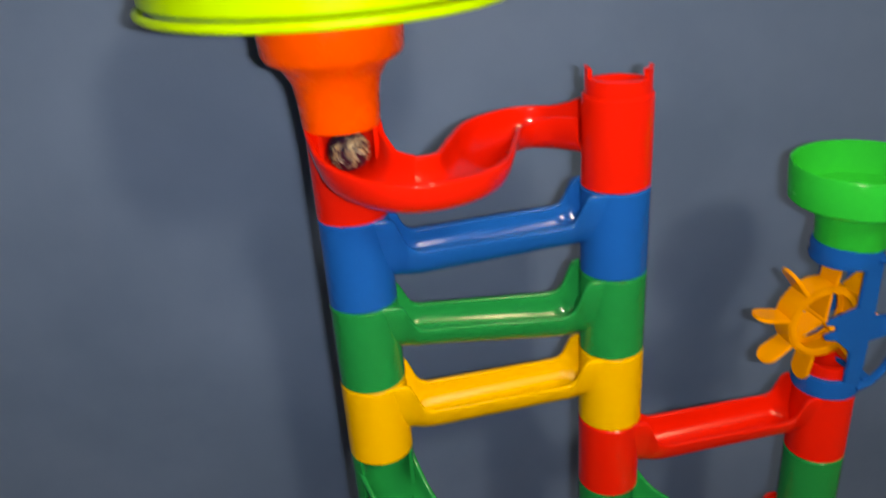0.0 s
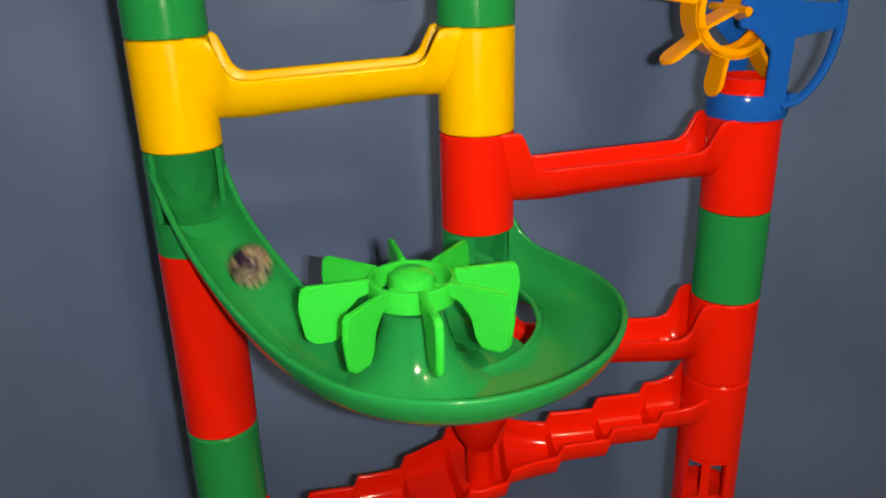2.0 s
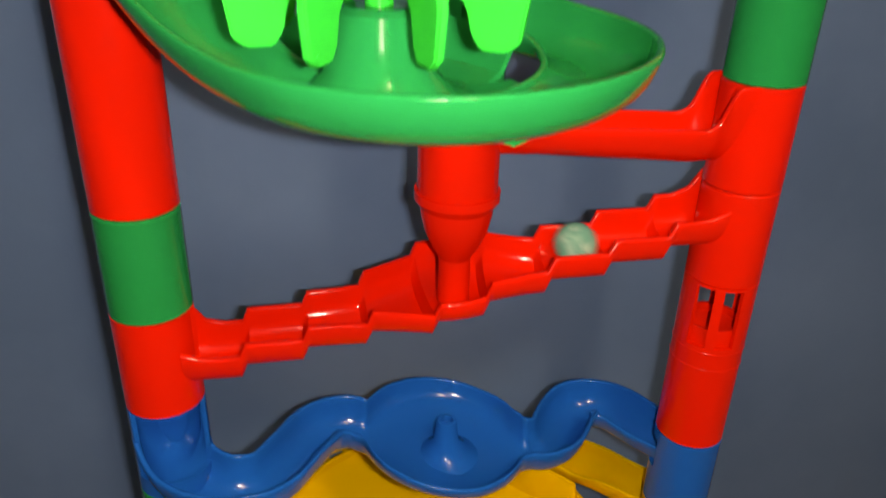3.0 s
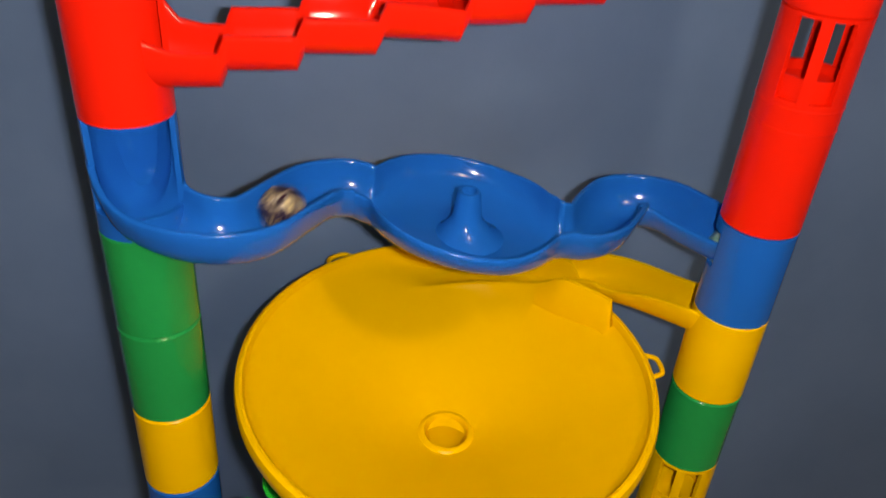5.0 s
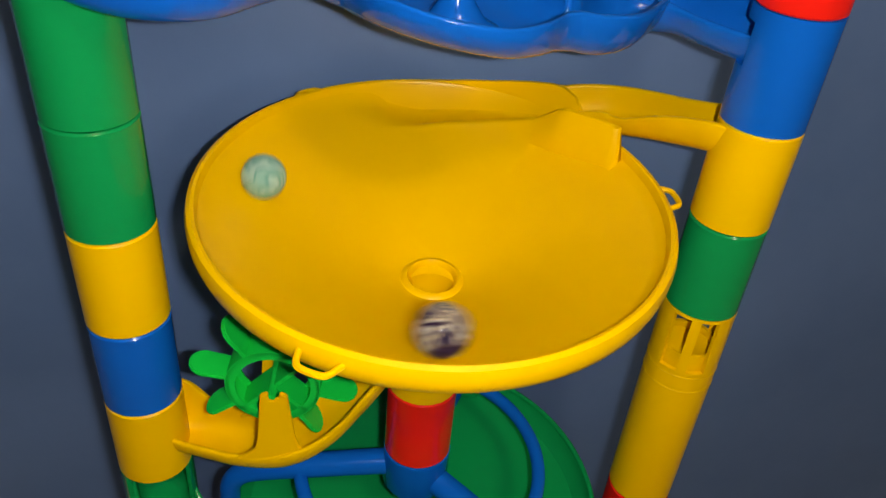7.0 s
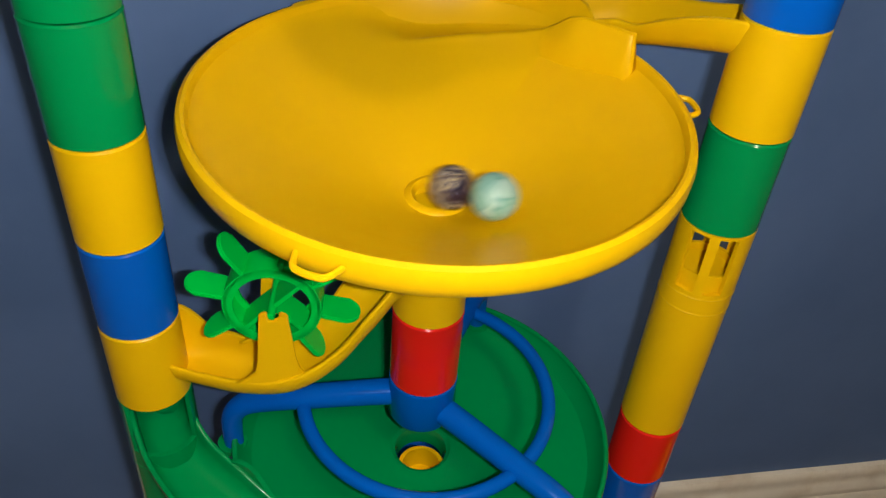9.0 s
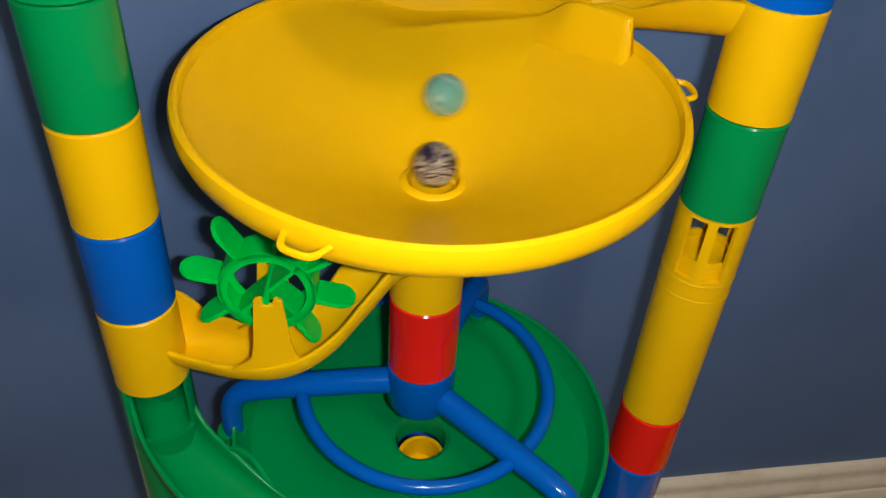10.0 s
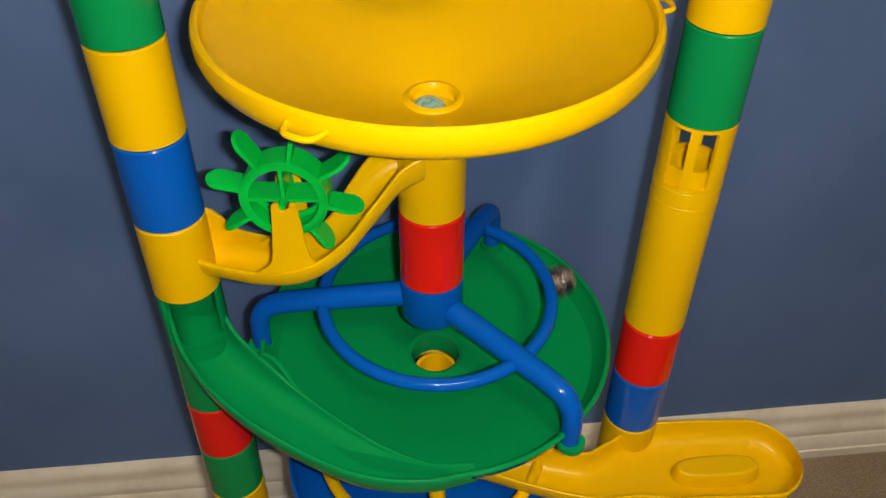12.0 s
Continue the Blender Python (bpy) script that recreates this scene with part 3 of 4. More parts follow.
def wheel_tower():
    z0, z1 = level(4), level(2)
    h = z1 - z0
    ob = thing("wheel_tower", "blue plastic open tower with ring collars and curved guard", "marble run tower", m=pose(COL_R[0], 0, z0, 0, 0, WHEEL_YAW))
    for z in (0.0, h - 0.013):
        part("collar", lathe([(R_IN, z), (R_OUT + 0.0012, z), (R_OUT + 0.0022, z + 0.003), (R_OUT + 0.0012, z + 0.0065), (R_OUT + 0.0018, z + 0.0095), (R_OUT + 0.0008, z + 0.013), (R_IN, z + 0.013)], 48), BLUE, ob)
    part("inner_tube", lathe([(R_IN - 0.003, 0.0), (R_IN - 0.0005, 0.0), (R_IN - 0.0005, 0.021), (R_IN - 0.003, 0.021)], 40), RED, ob, "red plastic inner spout")
    for y in (-0.0195, 0.0195):
        out = [(-0.003, 0.004), (0.009, 0.004), (0.0105, 0.042), (0.036, 0.046), (0.0365, 0.058), (0.0115, 0.060), (0.011, h - 0.004), (0.000, h - 0.004), (-0.0015, 0.068), (-0.020, 0.0625), (-0.022, 0.0595), (-0.0145, 0.0575), (-0.0145, 0.0535), (-0.022, 0.0520), (-0.021, 0.0485), (-0.013, 0.0465), (-0.002, 0.036)]
        part("side_plate", moved(plate(out, 0.0026, 0.0006), Matrix.Translation((0, y, 0))), BLUE, ob)
        arc = [(0.006 + 0.030 * math.cos(radians(a)), y, 0.053 + 0.046 * math.sin(radians(a))) for a in range(-88, 89, 16)]
        part("guard", rod(arc, 0.0030, 3, 10, 0.7), BLUE, ob)
    part("back_strip", moved(box(0.012, 0.018, -0.019, 0.019, 0.010, 0.013), Matrix()), BLUE, ob)
    part("spine", moved(cut_tube(h - 0.02, [(40, 320, 0, 1)], R_OUT - 0.001), Matrix.Translation((0, 0, 0.010))), BLUE, ob)
    return ob


spoked_wheel("yellow_wheel", "amber yellow plastic water wheel", AMBER, wheel_tower(),
             pose(-0.0165, -0.004, 0.0565), 0.0250, 0.0455, 0.016, 8, 10, (35, 155, 275))
straight_slide(COL_M, COL_R, 4, RED, False, "beside the blue wheel tower")
plain_tube(COL_R, 5, 6, GREEN, near_wall)


def lower_slide():
    ob = straight_slide(COL_M, COL_R, 6, RED, True, "under the green dish")
    part("spout", lathe([(R_IN, 0.002), (R_OUT + 0.0014, 0.002), (R_OUT + 0.0014, -0.0025), (0.0183, -0.0065), (0.0178, -0.011), (0.0160, -0.019), (0.0122, -0.0280), (0.0092, -0.0325), (0.0080, -0.0350), (0.0084, -0.0600), (0.0060, -0.0600), (0.0060, -0.033), (0.0110, -0.019), (0.0150, -0.009)], 40), RED, ob, smooth=25)
    return ob


lower_slide()
window_tube(COL_R, 8, 10, RED, near_wall)


# ---- the big yellow funnel ----
FUNNEL = pose(-0.0010, 0.0115, 0.470, 3.0, 0, 0) @ Matrix.Diagonal((0.97, 0.985, 1, 1))
FUNNEL_CURVE = [(0.0096, -0.014), (0.0102, -0.005), (0.0117, 0.0030), (0.0128, 0.0068), (0.0136, 0.0080), (0.0155, 0.0078), (0.0170, 0.0062), (0.0195, 0.0068), (0.0230, 0.0084), (0.028, 0.0105), (0.045, 0.0185), (0.065, 0.0285), (0.085, 0.0395), (0.100, 0.0480), (0.110, 0.0540), (0.1145, 0.0585), (0.1155, 0.0610)]


def bowl_height(r):
    return float(np.interp(r, [c[0] for c in FUNNEL_CURVE], [c[1] for c in FUNNEL_CURVE]))


def funnel_bowl(th=0.0024, seg=180):
    """The bowl, whose back wall holds a groove in which the feed chute runs out."""
    angles = [20, 28, 36, 40, 44, 48, 56, 66, 78, 90, 102, 114]
    inner = [0.1105, 0.1055, 0.1020, 0.1010, 0.1008, 0.1005, 0.0995, 0.0975, 0.0950, 0.0925, 0.0910, 0.0900]
    lip = [0.0755, 0.0748, 0.0738, 0.0715, 0.0655, 0.0605, 0.0550, 0.0503, 0.0468, 0.0440, 0.0430, 0.0420]
    floor_z = [0.0560, 0.0560, 0.0565, 0.0570, 0.0555, 0.0540, 0.0510, 0.0478, 0.0450, 0.0432, 0.0425, 0.0420]
    crest = [-0.006, -0.005, 0.0040, 0.0130, 0.0155, 0.0150, 0.0112, 0.0062, 0.0025, 0.0004, 0.0, 0.0]
    wall_r = [r for r, z in FUNNEL_CURVE if r < 0.08]
    bm = bmesh.new()
    rings = []
    for i in range(seg):
        a = 360.0 * i / seg
        w = 1.0 if 20 <= a <= 84 else (0.5 + 0.5 * math.cos(math.pi * (a - 84) / 30) if 84 < a < 114 else 0.0)
        ri, zl, zf, dz = (float(np.interp(a, angles, v)) for v in (inner, lip, floor_z, crest))
        zf = min(zf, zl - 0.0004)
        if a > 180:
            ri = 0.0900 + 0.0205 * min(1.0, (a - 180) / 150)
        ro = max(0.1157, ri + 0.0110)
        cut = [(ri - 0.0040, bowl_height(ri - 0.004)), (ri - 0.0014, max(bowl_height(ri - 0.0014), zl - 0.0014)), (ri, zl), (ri + 0.0012, zl), (ri + 0.0030, zf + (zl - zf) * 0.25), (ri + 0.0055, zf), (ro - 0.0047, zf + 0.0008), (ro - 0.0017, zf + 0.0035), (ro - 0.0005, 0.0565 + dz * 0.7), (ro, 0.0610 + dz)]
        radii = [ri - 0.0040 + (0.1155 - ri + 0.0040) * u for u in (0.0, 0.12, 0.2, 0.3, 0.42, 0.56, 0.70, 0.82, 0.92, 1.0)]
        near = 1.0 if a < 60 else max(0.0, min(1.0, (a - 270) / 70))
        radii = [r + (min(p[0], 0.1155 - 0.00008 * (9 - n)) - r) * near for n, (r, p) in enumerate(zip(radii, cut))]
        plain = [(r, bowl_height(r)) for r in radii]
        tail = [(p[0] * (1 - w) + q[0] * w, p[1] * (1 - w) + q[1] * w) for p, q in zip(plain, cut)]
        prof = shell([(r, bowl_height(r)) for r in wall_r] + tail, th)
        c, n = math.cos(radians(a)), math.sin(radians(a))
        # the outlet sits a little off the middle
        rings.append([bm.verts.new((r * c + 0.0030 * max(0.0, 1 - r / 0.08), r * n, z)) for r, z in prof])
    k = len(rings[0])
    for p, q in zip(rings, rings[1:] + rings[:1]):
        for j in range(k):
            bm.faces.new((p[j], q[j], q[(j + 1) % k], p[(j + 1) % k]))
    bmesh.ops.recalc_face_normals(bm, faces=bm.faces)
    return bm


def big_funnel():
    ob = thing("big_funnel", "large glossy yellow plastic funnel bowl with feed chute", "marble run funnel")
    part("bowl", moved(funnel_bowl(), FUNNEL), YELLOW, ob, smooth=50)
    part("rim_lip", moved(lathe([(0.1140, 0.0600), (0.1150, 0.0618), (0.1165, 0.0624), (0.1185, 0.0612), (0.1195, 0.0580), (0.1193, 0.0530), (0.1180, 0.0490), (0.1145, 0.0455), (0.1115, 0.0440)], 128), FUNNEL), YELLOW, ob)
    part("stem", moved(lathe([(0.0148, -0.0612), (0.0195, -0.0612), (0.0197, -0.012), (0.0215, -0.004), (0.030, 0.004), (0.028, 0.0085), (0.0148, 0.0025)], 48), Matrix.Translation((0.0, 0.004, 0.471))), YELLOW, ob)
    for a in (120, 0, 241):
        m = FUNNEL @ pose(0, 0, 0.058, 0, 0, a) @ Matrix.Translation((0.1178, 0, -0.0015))
        pts = [(-0.003, -0.0105, 0), (0.0030, -0.0088, 0), (0.0080, -0.0066, 0), (0.0094, -0.0030, 0), (0.0094, 0.0030, 0), (0.0080, 0.0066, 0), (0.0030, 0.0088, 0), (-0.003, 0.0105, 0)]
        part("ear", moved(rod(pts, 0.0015, 3, 8), m), YELLOW, ob)
    # feed chute along the back rim to the right column
    chute = [(0.146, 0.000, 0.5560, 0.0105, 0.0160, 0.0175), (0.138, 0.010, 0.5550, 0.0125, 0.0155, 0.0175), (0.128, 0.032, 0.5480, 0.0130, 0.0140, 0.0165), (0.1165, 0.0580, 0.5390, 0.0132, 0.0095, 0.0175), (0.1045, 0.0735, 0.5345, 0.0125, 0.0115, 0.0175), (0.091, 0.0840, 0.5310, 0.0090, 0.0090, 0.0180), (0.079, 0.0905, 0.5270, 0.0065, 0.0040, 0.0190), (0.0655, 0.0985, 0.5240, 0.0050, 0.0030, 0.0210)]
    part("chute", channel(chute, 7, flat=0.8), YELLOW, ob, smooth=50)
    part("tube", moved(tube_bm(level(11) - level(12) - 0.0003), Matrix.Translation((*COL_R, level(12)))), YELLOW, ob)
    return ob


big_funnel()
plain_tube(COL_R, 12, 13, GREEN, near_wall)
window_tube(COL_R, 13, 16, YELLOW, near_wall)
plain_tube(COL_R, 16, 17, RED, "near the skirting")
plain_tube(COL_R, 17, 18, BLUE, "near the skirting")


# ---- wheel slide on the left, under the funnel ----
def wheel_slide():
    ob = thing("wheel_slide", "yellow plastic curved slide with two wheel brackets", "marble run slide")
    part("tube", moved(tube_bm(level(14) - level(15) - 0.0003), Matrix.Translation((*COL_L, level(15)))), YELLOW, ob)
    rows = [(-0.008, -0.006, 0.440, 0.012, 0.018, 0.018), (-0.024, -0.010, 0.433, 0.0125, 0.017, 0.017), (-0.040, -0.016, 0.416, 0.0135, 0.0165, 0.0165), (-0.056, -0.020, 0.397, 0.0135, 0.0140, 0.0150), (-0.074, -0.020, 0.3845, 0.0135, 0.0130, 0.0145), (-0.095, -0.014, 0.379, 0.0135, 0.0120, 0.0140), (-0.112, -0.007, 0.3775, 0.0132, 0.0115, 0.0145), (-0.122, -0.003, 0.377, 0.0128, 0.0115, 0.0170), (-0.1285, -0.001, 0.377, 0.0122, 0.0117, 0.0255), (-0.1345, 0.0, 0.377, 0.0112, 0.0120, 0.0310), (-0.143, 0, 0.377, 0.0085, 0.0120, 0.0310)]
    part("gutter", channel(rows, 7, flat=0.75), YELLOW, ob, smooth=50)
    for y in (-0.0332, -0.0045):
        out = [(-0.0215, -0.0040), (0.0175, 0.0012), (0.0140, 0.0040), (0.0110, 0.0085), (0.0094, 0.0150), (0.0066, 0.0435), (0.0030, 0.0450), (0.0022, 0.0405), (-0.0022, 0.0405), (-0.0030, 0.0450), (-0.0066, 0.0435), (-0.0092, 0.0130), (-0.0108, 0.0050), (-0.0150, 0.0005)]
        part("bracket", moved(plate(out, 0.0028, 0.0006), pose(-0.0795, y, 0.3975, 0, 0, -6)), YELLOW, ob)
    return ob


GREEN_WHEEL_AT = (-0.0795, -0.0185, 0.4390)
green_wheel = spoked_wheel("green_wheel", "bright green plastic water wheel", BRIGHT, wheel_slide(),
                           pose(*GREEN_WHEEL_AT, 0, 0, -6), 0.0235, 0.0425, 0.016, 8, 12, (45, 135, 315))

# ---- centre column and the green spiral tray ----
plain_tube(COL_C, 14, 15, RED, "under the yellow funnel").location.z = 0.3572

TRAY = pose(0.003, 0.011, 0.2755, 2.2, 0, 0)
TRAY_CURVE = [(0.0150, -0.010), (0.0152, -0.001), (0.0165, 0.0034), (0.0190, 0.0048), (0.0225, 0.0042), (0.0280, 0.0036), (0.0400, 0.0050), (0.0670, 0.0076), (0.0695, 0.0090), (0.095, 0.0120), (0.106, 0.0160), (0.1125, 0.0230), (0.1140, 0.0290)]


def spiral_tray():
    ob = thing("spiral_tray", "wide round green plastic tray with entry slide", "marble run tray")
    part("tray", moved(lathe(shell(TRAY_CURVE[:11], 0.0024), 128), TRAY), GREEN, ob)
    # the rim leaves a gap where the entry slide comes in
    bead = [(0.1150 + 0.0018 * math.cos(math.tau * i / 10), 0.0285 + 0.0018 * math.sin(math.tau * i / 10)) for i in range(10)]
    part("rim", moved(lathe(shell(TRAY_CURVE[10:], 0.0024), 100, 1, 1, 276, 561), TRAY), GREEN, ob)
    part("rim_bead", moved(lathe(bead, 100, 1, 1, 276, 561), TRAY), GREEN, ob)
    part("tube", moved(cut_tube(level(15) - level(16) - 0.0003, [(225, 340, 0.012, 0.2)]), Matrix.Translation((*COL_L, level(16)))), GREEN, ob)
    rows = [(-0.150, 0.0150, 0.321, 0.0090, 0.026, 0.030), (-0.149, 0.006, 0.319, 0.0140, 0.024, 0.030), (-0.146, -0.006, 0.317, 0.0140, 0.020, 0.025), (-0.1365, -0.0220, 0.311, 0.0155, 0.016, 0.0195), (-0.1180, -0.0400, 0.3020, 0.0175, 0.014, 0.0185), (-0.0920, -0.0590, 0.2935, 0.0180, 0.008, 0.0182), (-0.0610, -0.0780, 0.2870, 0.0165, 0.004, 0.0175), (-0.0370, -0.0890, 0.2840, 0.0140, 0.002, 0.0165), (-0.0105, -0.0965, 0.2840, 0.0095, 0.001, 0.0155), (0.0080, -0.0970, 0.2865, 0.0065, 0.0006, 0.0130), (0.0190, -0.0962, 0.2880, 0.0048, 0.0004, 0.0115)]
    part("gutter", channel(rows, 7, flat=0.7), GREEN, ob)
    part("guide_fin", wall_strip([(-0.1130, -0.0205, 0.290, 0.3190), (-0.1050, -0.0235, 0.289, 0.3215), (-0.0970, -0.0285, 0.287, 0.3175), (-0.0890, -0.0365, 0.286, 0.3075), (-0.0800, -0.0450, 0.284, 0.2970), (-0.0700, -0.0535, 0.282, 0.2880)], 0.0026), GREEN, ob)
    return ob


spiral_tray()
part("outlet", lathe([(0.0120, 0.235), (0.0146, 0.235), (0.0146, 0.270), (0.0120, 0.270)], 32), YELLOW, thing("outlet_tube", "yellow plastic outlet tube under the green tray", "marble run tube", at=(0.003, 0.005, 0)))


def tripod():
    ob = thing("tripod_frame", "blue plastic three-armed frame with guard ring standing on the green tray", "marble run frame", at=(0.0, 0.004, 0.0))
    part("hub", lathe([(0.012, 0.326), (0.0185, 0.326), (0.0200, 0.329), (0.0200, 0.3565), (0.012, 0.3565)], 40), BLUE, ob)
    part("guard_ring", moved(torus(0.0740, 0.0042, 0.0, 80, 12), pose(0.004, 0.006, 0.3345, 3.5, 0, 0)), BLUE, ob)
    for a in (176, -47, 62):
        lift = 0.0055 * math.sin(radians(a))
        c, s = math.cos(radians(a)), math.sin(radians(a))
        pts = [(r * c, r * s, z + lift) for r, z in ((0.014, 0.341), (0.04, 0.339), (0.07, 0.336), (0.095, 0.333), (0.106, 0.329), (0.112, 0.320), (0.1135, 0.308), (0.1135, 0.295))]
        part("arm", rod(pts, 0.0060, 5, 16, 1.0, 0.35), BLUE, ob)
        part("foot_clip", moved(lathe([(0.0, -0.002), (0.0088, -0.002), (0.0088, 0.002), (0.0, 0.002)], 20), pose(0.1145 * c, 0.1145 * s, 0.294 + lift)), GREEN, ob, "green plastic socket")
    return ob


tripod()


def mound(a, b, height, power, n=28, m=10):
    """A long rounded hump on an oblong foot, with steep soft sides."""
    bm = bmesh.new()
    rings = []
    for j in range(m):
        u = j / m
        z = height * (1 - u ** 4)
        rings.append([])
        for i in range(n):
            c, q = math.cos(math.tau * i / n), math.sin(math.tau * i / n)
            k = (abs(c) ** power + abs(q) ** power) ** (-1 / power)
            inset = b * 0.55 * (1 - u)
            rings[-1].append(bm.verts.new(((a - inset) * k * c, (b - inset) * k * q, z)))
    rings.append([bm.verts.new((v.co.x * 1.03, v.co.y * 1.05, 0)) for v in rings[-1]])
    bm.faces.new(rings[0])
    for p, q in zip(rings, rings[1:]):
        for i in range(n):
            bm.faces.new((p[i], p[(i + 1) % n], q[(i + 1) % n], q[i]))
    bm.faces.new(rings[-1][::-1])
    return bm


def end_tray():
    ob = thing("end_tray", "yellow plastic catch tray with an oval trough and ridge", "marble run tray")
    part("tube", moved(tube_bm(level(18) - level(19) - 0.0003), Matrix.Translation((*COL_R, level(19)))), YELLOW, ob)
    rows = [(0.030, -0.022, 0.196, 0.0145, 0.016, 0.016), (0.075, -0.040, 0.194, 0.0150, 0.016, 0.016), (0.110, -0.048, 0.192, 0.017, 0.016, 0.016), (0.135, -0.043, 0.191, 0.022, 0.017, 0.016), (0.158, -0.039, 0.190, 0.030, 0.018, 0.017), (0.185, -0.039, 0.190, 0.0310, 0.018, 0.018), (0.210, -0.040, 0.190, 0.0310, 0.018, 0.018)]
    # the round end
    for i in range(9):
        a = radians(10 + 9.6 * i)
        z = 0.190 + 0.010 * max(0.0, i / 8 - 0.55)
        rows.append((0.2300 + 0.0315 * math.sin(a), -0.0410, z, 0.0310 * math.cos(a), 0.208 - z, 0.208 - z))
    rows.append((0.2624, -0.0410, 0.2066, 0.0008, 0.0014, 0.0014))
    part("trough", channel(rows, 4, flat=0.7), YELLOW, ob, smooth=55)
    part("ridge", moved(mound(0.0325, 0.0120, 0.0130, 2.8), Matrix.Translation((0.2040, -0.0410, 0.1885))), YELLOW, ob, smooth=80)
    return ob


end_tray()
plain_tube(COL_R, 19, 20, BLUE, "near the floor")
plain_tube(COL_R, 20, 21.6, GREEN, "near the floor")


def low_tray():
    """The lowest tray, mostly hidden by the green one."""
    ob = thing("low_tray", "deep blue round plastic tray with yellow frame near the floor", "marble run tray", m=pose(0.0, 0.006, 0.158, 3.5, 0, 0))
    part("tray", lathe(shell([(0.0125, -0.01), (0.016, 0.002), (0.04, 0.005), (0.088, 0.012), (0.101, 0.020), (0.1055, 0.030)], 0.0024), 96), BLUE, ob)
    part("frame_ring", torus(0.081, 0.0042, 0.040, 64, 10), YELLOW, ob, "yellow plastic guard ring")
    part("frame_hub", lathe([(0.012, 0.03), (0.0195, 0.03), (0.0195, 0.095), (0.012, 0.095)], 40), YELLOW, ob, "yellow plastic hub")
    for a in (-90, 30, 150):
        c, s = math.cos(radians(a)), math.sin(radians(a))
        part("frame_arm", rod([(r * c, r * s, z) for r, z in ((0.014, 0.046), (0.05, 0.044), (0.095, 0.042), (0.108, 0.036), (0.112, 0.022))], 0.0058, 5, 12), YELLOW, ob, "yellow plastic arm")
    part("stand", lathe([(0.014, -0.206), (0.0197, -0.206), (0.0197, -0.01), (0.014, -0.01)], 40), GREEN, ob, "green plastic stem")
    return ob


low_tray()


def foot(col, mat):
    ob = thing("tower_base", f"round {colour_word(mat)} plastic base foot on the carpet", "marble run base", "base feet", at=(*col, FLOOR))
    top = level(21.6) - FLOOR
    part("base", lathe([(0, 0), (0.045, 0), (0.046, 0.003), (0.040, 0.007), (0.024, 0.010), (0.0205, max(top, 0.012)), (0, max(top, 0.012))], 48), mat, ob)


for c in (COL_L, COL_R):
    foot(c, YELLOW)


# ---- marbles ----
def marble(name, label, mat):
    bm = bmesh.new()
    bmesh.ops.create_uvsphere(bm, u_segments=40, v_segments=24, radius=0.0112)
    ob = part(name, bm, mat)
    return tagged(ob, label, "marble", "rolling marbles")


swirl_marble = marble("swirl_marble", "dark glass marble with cream and purple swirls", SWIRL)
aqua_marble = marble("aqua_marble", "pale aqua green glass marble with white wisps", AQUA)


